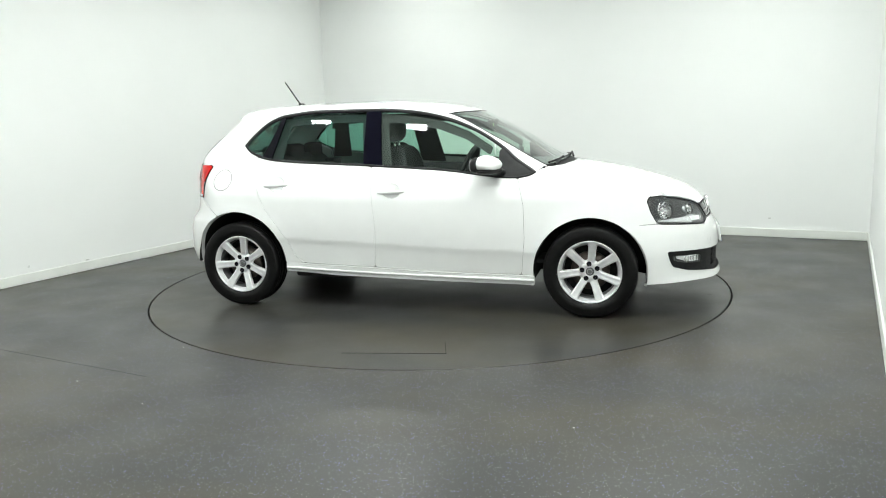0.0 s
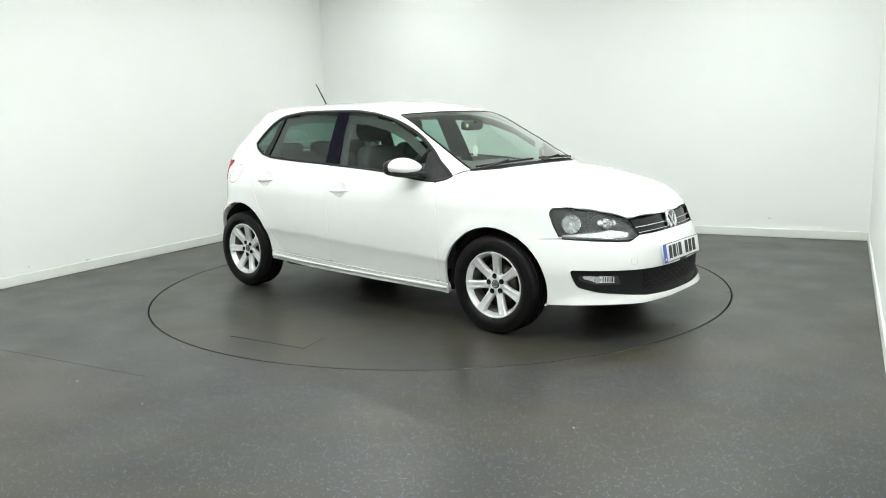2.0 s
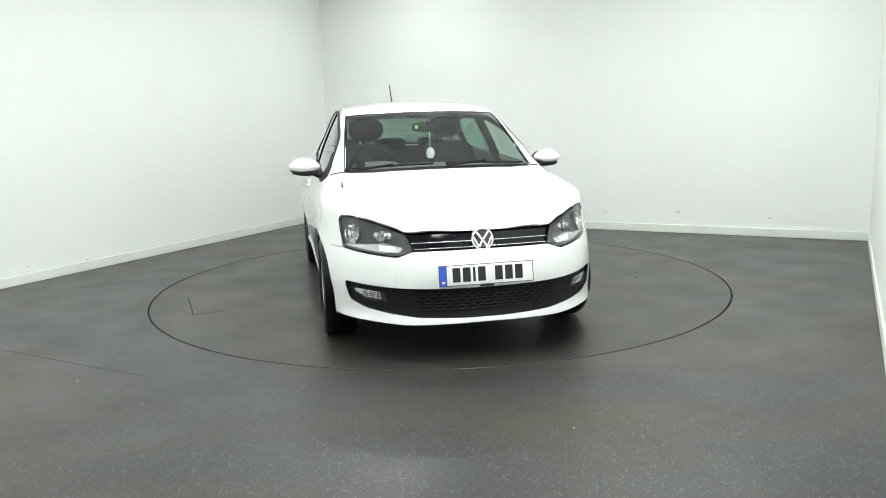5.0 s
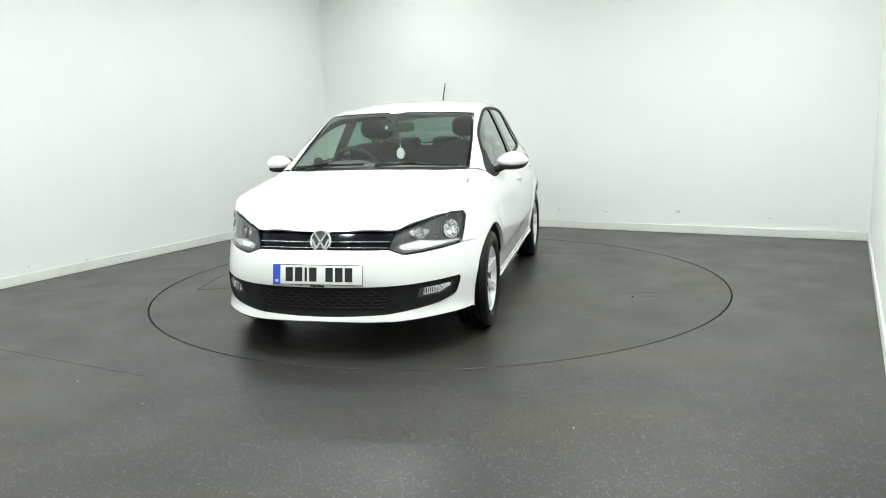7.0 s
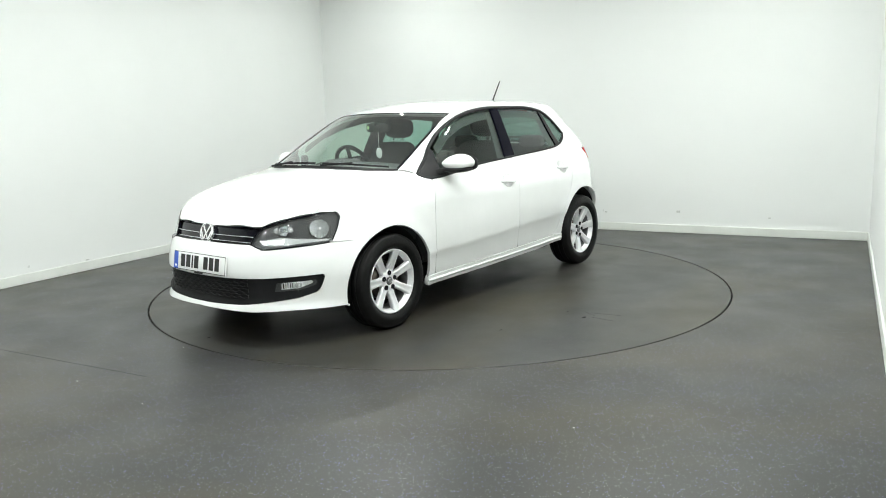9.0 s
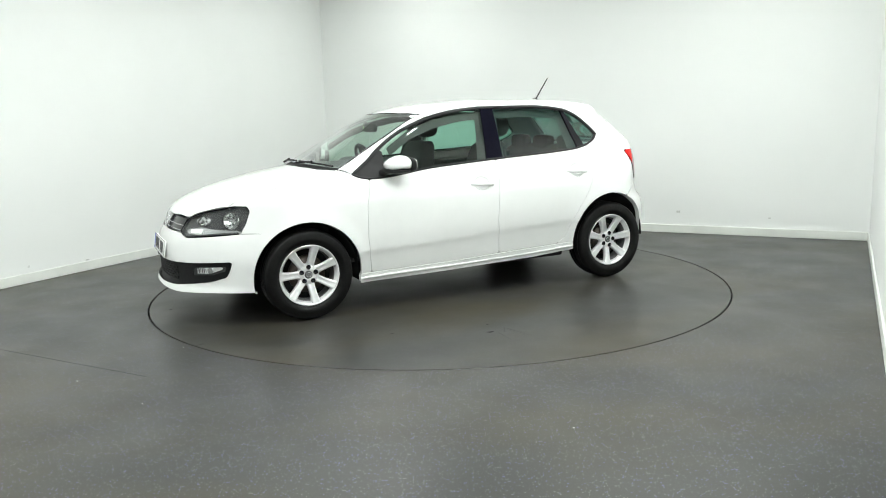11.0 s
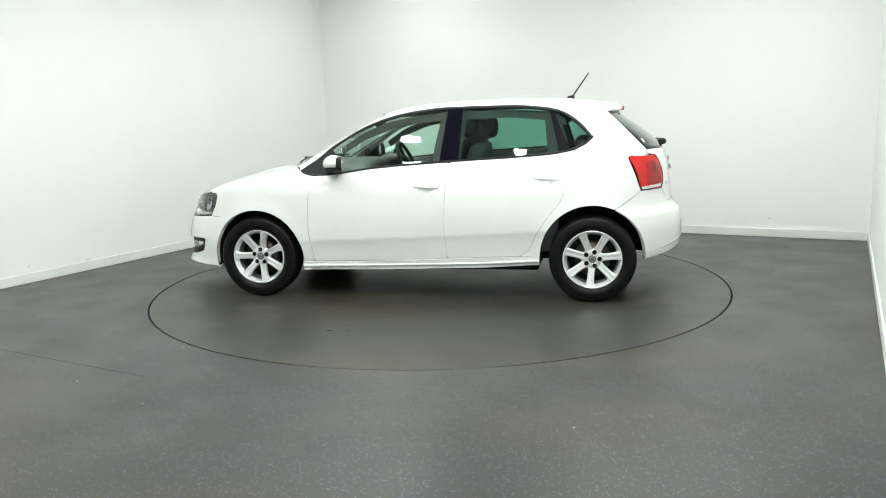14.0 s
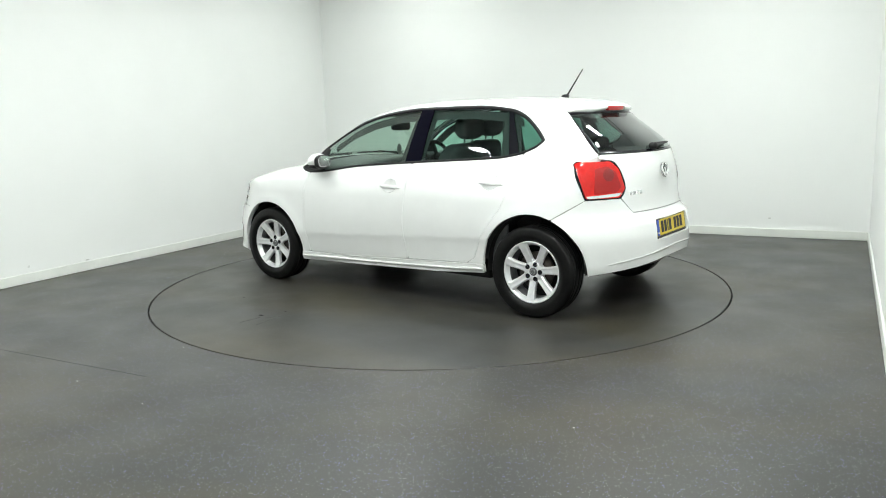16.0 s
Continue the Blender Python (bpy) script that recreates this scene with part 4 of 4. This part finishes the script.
    for s in (1, -1):
        flip = mirrored if s < 0 else (lambda g: g)
        for nm, o, mat, lab in (("front_side_window", front_glass, GLASS, "green-tinted front side window"), ("rear_side_window", rear_glass, DARK_GLASS, "dark tinted rear side window"),
                                ("quarter_window", quarter_glass, DARK_GLASS, "dark tinted quarter window")):
            g = part(nm, flip(panel(o, on_side, .022, .02, lift=-.008, gap=-.008, depth=0)), mat,
                     doors.get((nm.replace("side_window", "door"), 0 if s > 0 else 1), root), lab)
            g.visible_shadow = False
        part("centre_pillar", flip(panel([(-.158, .986), (-.296, .994), (-.312, 1.366), (-.205, 1.366)], on_side, .014, .004, lift=.0, depth=.012)), PILLAR_BLACK, root, "gloss black centre pillar")
        part("quarter_divider", flip(panel([(-1.005, 1.034), (-1.078, 1.051), (-.955, 1.342), (-.925, 1.350)], on_side, .014, .004, lift=.0, depth=.012)), BLACK_GLOSS, root, "black divider bar")
        tri = [(.640, .914), (.757, .905), (.847, .919), (.884, .940), (.751, 1.026), (.665, 1.096), (.64, 1.08)]
        part("mirror_triangle", flip(panel(tri, on_side, .012, .01, lift=.001, depth=.012)), BLACK_PLASTIC, root, "black plastic mirror corner")
        top = skin_xz(resample(DLO_TOP, 90))
        part("window_trim", flip(ribbon(top + np.array([0, 0, -.008]), .024, .0015, .010, 130)), BLACK_PLASTIC, root, "black window surround")
        lowt = skin_xz(resample(DLO_LOW, 90))
        part("belt_trim", flip(ribbon(lowt + np.array([0, 0, .004]), .016, .003, .010, 130)), BLACK_PLASTIC, root, "black belt line trim")
        # pillar liner behind the glass, its grey darkened for the unlit cabin
        part("pillar_trim", flip(panel([(-.085, .94), (-.30, .95), (-.35, 1.36), (-.16, 1.36)], on_side, .03, .01, lift=-.03, depth=0)), SHADED_TRIM, root)
        part("rear_pillar_trim", flip(panel([(-.93, 1.0), (-1.10, 1.0), (-1.0, 1.33), (-.89, 1.35)], on_side, .03, .01, lift=-.03, depth=0)), SHADED_TRIM, root)
        rail = [(.60, 1.118), (.431, 1.225), (.234, 1.296), (.015, 1.338), (-.226, 1.356), (-.65, 1.358), (-.94, 1.330), (-1.04, 1.29)]
        part("roof_rail_trim", flip(panel(rail + [(x - .02, z - .062) for x, z in reversed(rail)], on_side, .025, .01, lift=-.028, depth=0)), SHADED_TRIM, root, "grey roof edge lining, coloured dark for the unlit cabin")
        # door mirror
        mc = Vector((.600, .868, .998))
        shell = lambda p: Vector((p.x * (1 - .22 * (p.y + .09) / .18) - .24 * p.y - .25 * max(p.z, 0), p.y, p.z * (1 - .30 * ((p.y - .01) / .1) ** 2)))
        cut = lambda p: shell(Vector((p.x, p.y, max(p.z, -.034 + .02 * (p.y + .1)))))
        mir = part("door_mirror", flip(superball(mc, (.078, .103, .060), .95, .8, 44, 30, bend=cut)), PAINT, root, "white door mirror with a black base")
        part("mirror_base", flip(superball(mc + Vector((.002, -.012, -.040)), (.078, .097, .024), .8, .75, 36, 18, bend=shell)), BLACK_PLASTIC, mir, "black lower shell")
        part("mirror_stalk", flip(tube([(.68, .735, .935), (.66, .78, .945), (.64, .82, .962)], .024, 12)), BLACK_PLASTIC, mir)
        slant = lambda p: Vector((p.x - .24 * p.y, p.y, p.z * (1 - .25 * ((p.y - .01) / .1) ** 2)))
        bezel = part("mirror_bezel", flip(superball(mc + Vector((-.058, .0, -.004)), (.026, .098, .053), .55, .6, 36, 18, bend=slant)), BLACK_PLASTIC, mir, "black mirror surround")
        part("mirror_glass", flip(superball(mc + Vector((-.083, .004, .0)), (.004, .082, .042), .5, .5, 28, 12, bend=slant)), CHROME, bezel, "mirror glass")
    # fuel flap, right side
    ring = skin_xz(ellipse(-1.362, .900, .071, .071, 48) + ellipse(-1.362, .900, .071, .071, 48)[:2])
    part("fuel_flap_joint", mirrored(ribbon(ring, .0035, .0006, .003, 110, False)), GREY_PLASTIC, root, "round fuel flap joint")
    # folded sheet behind the joints between panels, greyed to put shade into the gaps
    under_joints = [skin_xz(resample(SEAM_A, 30)), skin_xz(resample(SEAM_B, 30)), skin_xz(resample(SEAM_C, 40)), skin_xz(resample(SILL, 40)),
                    skin_xy(resample([(.955, .625), (1.132, .645), (1.448, .667), (1.56, .663), (1.64, .650), (1.70, .640)], 40)), skin_xz(resample([(1.657, .604), (1.56, .603), (1.45, .603)], 20)),
                    skin_xz(resample([(-1.39, .653), (-1.47, .706), (-1.561, .767)], 20)), skin_xy(resample(ROOF_EDGE[3:], 40)),
                    on_tail(resample(tail_uv((-1.711, .508, .773), (-1.767, .430, .674), (-1.816, .2, .674), (-1.82, 0, .674)), 40))]
    both("corner_flange", ribbon(on_tail(resample(tail_uv((-1.50, .67, 1.004), (-1.574, .615, 1.016), (-1.60, .598, 1.030), (-1.602, .592, 1.050)), 30)), .05, -.004, .004, 40, False), PAINT, root)
    both("corner_flange", ribbon(on_tail(resample(tail_uv((-1.602, .592, 1.045), (-1.475, .558, 1.175), (-1.345, .510, 1.302)), 30)), .04, -.006, .004, 40, False), PAINT, root)
    for k, line in enumerate(under_joints):
        both("joint_flange", ribbon(line, .026, -.005, .004, 60, False), PALE_JOINT_SHADE if k in (4, 7) else JOINT_SHADE, root)

    # wipers and aerial
    for y0, y1 in ((.02, .56), (-.58, -.06)):
        a = skin_xy([(1.036 - .25 * y * y, y) for y in np.linspace(y0, y1, 5)]) + np.array([.0, 0, .009])
        w = part("wiper", tube(resample(a, 14), .007, 6), BLACK_PLASTIC, root, "black windscreen wiper")
        part("wiper_arm", tube([(1.058 - .2 * y0 * y0, y0, a[0][2] - .012), tuple(a[2] + np.array([.008, 0, .010]))], .008, 6), BLACK_PLASTIC, w)
    aerial = part("aerial", tube([(-1.070, 0, 1.425), (-1.195, 0, 1.606)], .0065, 8, .0042), BLACK_PLASTIC, root, "black rod aerial at the rear of the roof")
    part("aerial_foot", superball((-1.058, 0, 1.424), (.030, .015, .016), .8, .9, 20, 12, bend=lambda p: Vector((p.x - p.z * .6, p.y, p.z))), BLACK_PLASTIC, aerial)

    # wheels, liners, underbody
    for x in (WHEEL_X, -WHEEL_X):
        for s, turn in ((1, 2 if x > 0 else 17), (-1, -7 if x > 0 else 47)):
            at = pose(x, .731, .302) if s > 0 else pose(x, -.731, .302, 0, 0, 180)
            build_wheel(root, at, turn)
            V, F = [], []
            for a in np.linspace(*((-11, 186) if x > 0 else (-8, 182)), 40):
                c, sn = math.cos(radians(a)), math.sin(radians(a))
                az = ARCH_Z if x > 0 else REAR_ARCH_Z
                V += [(x + .352 * c, s * .44, az + .352 * sn), (x + .358 * c, s * .765, az + .358 * sn), (x, s * .44, az)]
            for i in range(39):
                F += [(i * 3, i * 3 + 1, i * 3 + 4, i * 3 + 3), (i * 3, i * 3 + 3, i * 3 + 2)]
            part("wheel_liner", (V, F), LINER, root, "black wheel arch liner")
    under = join(block(-.86, .86, -.70, .70, .20, .33, .02), block(-1.52, 1.93, -.40, .40, .23, .34, .02), block(1.62, 1.80, -.58, .58, .23, .34, .02))
    part("underbody", under, LINER, root, "black underbody")
    part("exhaust_silencer", superball((-1.58, -.28, .275), (.10, .20, .05), .5, .6), STEEL, root)
    part("engine_bay", block(1.0, 1.72, -.55, .55, .3, .72, .03), LINER, root, "dark engine bay")
    # cabin
    part("cabin_floor", block(-.95, .95, -.70, .70, .335, .36, .005), DARK_FABRIC, root)
    for s in (1, -1):
        part("door_card", block(-1.0, .86, *sorted((s * .685, s * .71)), .34, .925, .01), GREY_PLASTIC, root, "dark door lining")
        part("boot_side", block(-1.62, -1.0, *sorted((s * .46, s * .62)), .66, .985, .02), GREY_PLASTIC, root)
    dash = lambda p: Vector((p.x + .10 * (1 - (p.y / .66) ** 2), p.y, p.z + .02 * math.cos(p.y * 4)))
    part("dashboard", superball((.66, 0, .80), (.29, .665, .175), .35, .3, 48, 24, bend=dash), GREY_PLASTIC, root, "dark grey dashboard")
    part("binnacle", superball((.47, -.36, .96), (.10, .17, .045), .7, .7, bend=lambda p: Vector((p.x, p.y, p.z))), GREY_PLASTIC, root)
    part("centre_console", block(.0, .55, -.11, .11, .36, .72, .03), GREY_PLASTIC, root)
    wheel_m = Matrix.Translation((.345, -.36, .925)) @ pose(0, 0, 0, 0, -66, 0)
    ringp = [(.183 * math.cos(a), .183 * math.sin(a), 0) for a in np.linspace(0, 2 * math.pi, 44, endpoint=False)]
    sw = part("steering_wheel", moved(tube(ringp, .0165, 10, closed=True), wheel_m), BLACK_PLASTIC, root, "black steering wheel on the right-hand side")
    part("steering_hub", moved(superball((0, 0, -.015), (.075, .085, .03), .6, .7), wheel_m), BLACK_PLASTIC, sw)
    for a in (0, 180, 270):
        c, sn = math.cos(radians(a + 90)), math.sin(radians(a + 90))
        part("steering_spoke", moved(tube([(.05 * c, .05 * sn, -.01), (.178 * c, .178 * sn, 0)], .016, 8), wheel_m), BLACK_PLASTIC, sw)
    for x, y in ((-.18, .35), (.095, -.35)):
        build_seat(root, x, y, .50)
    bench = part("rear_seat", superball((-.72, 0, .50), (.26, .62, .10), .35, .3), DARK_FABRIC, root, "dark grey fabric rear bench")
    part("rear_backrest", superball((-1.02, 0, .78), (.07, .60, .27), .35, .25, bend=lambda p: Vector((p.x - (p.z + .27) * .3, p.y, p.z))), DARK_FABRIC, bench)
    for y in (.36, 0, -.36):
        part("rear_headrest", superball((-1.150, y, 1.065), (.045, .12, .062), .5, .45), DARK_FABRIC, bench)
    part("parcel_shelf", block(-1.62, -1.13, -.52, .52, .985, 1.0, .006), DARK_FABRIC, root, "dark parcel shelf")
    mirror = part("rear_view_mirror", superball((.46, .02, 1.238), (.022, .115, .036), .5, .5), BLACK_PLASTIC, root, "black rear-view mirror")
    part("mirror_stem", tube([(.48, .02, 1.255), (.505, .02, 1.275)], .014, 8), BLACK_PLASTIC, mirror)
    part("sticker", revolve([(.0005, .003), (.011, .003), (.013, 0)], 20, (.483, -.065, 1.238), "x"), SENSOR_GREEN, mirror, "pale green round sticker")
    part("air_freshener_cord", tube([(.475, .03, 1.21), (.475, .032, 1.09)], .0022, 6), WHITE_CARD, mirror, "thin white cord")
    part("air_freshener", superball((.475, .033, 1.052), (.005, .031, .040), 1, 1), WHITE_CARD, mirror, "white oval air freshener")
    part("phone_mount", superball((.74, -.50, 1.0), (.02, .028, .045), .5, .5), BLACK_PLASTIC, root)
    return root


def motions(car, table):
    """The turntable carries the car steadily round."""
    ox, oy = CAR_OFFSET
    rows_car, rows_table = [], []
    for i in range(33):
        t = i / 2
        m = Matrix.Rotation(radians(START_TURN + TURN_RATE * t), 4, "Z")
        rows_table.append((t, m))
        rows_car.append((t, m @ Matrix.Translation((-ox, -oy, 0))))
    walk(car, rows_car)
    walk(table, rows_table)


build_room()
turntable = build_turntable()
car = build_car()
motions(car, turntable)
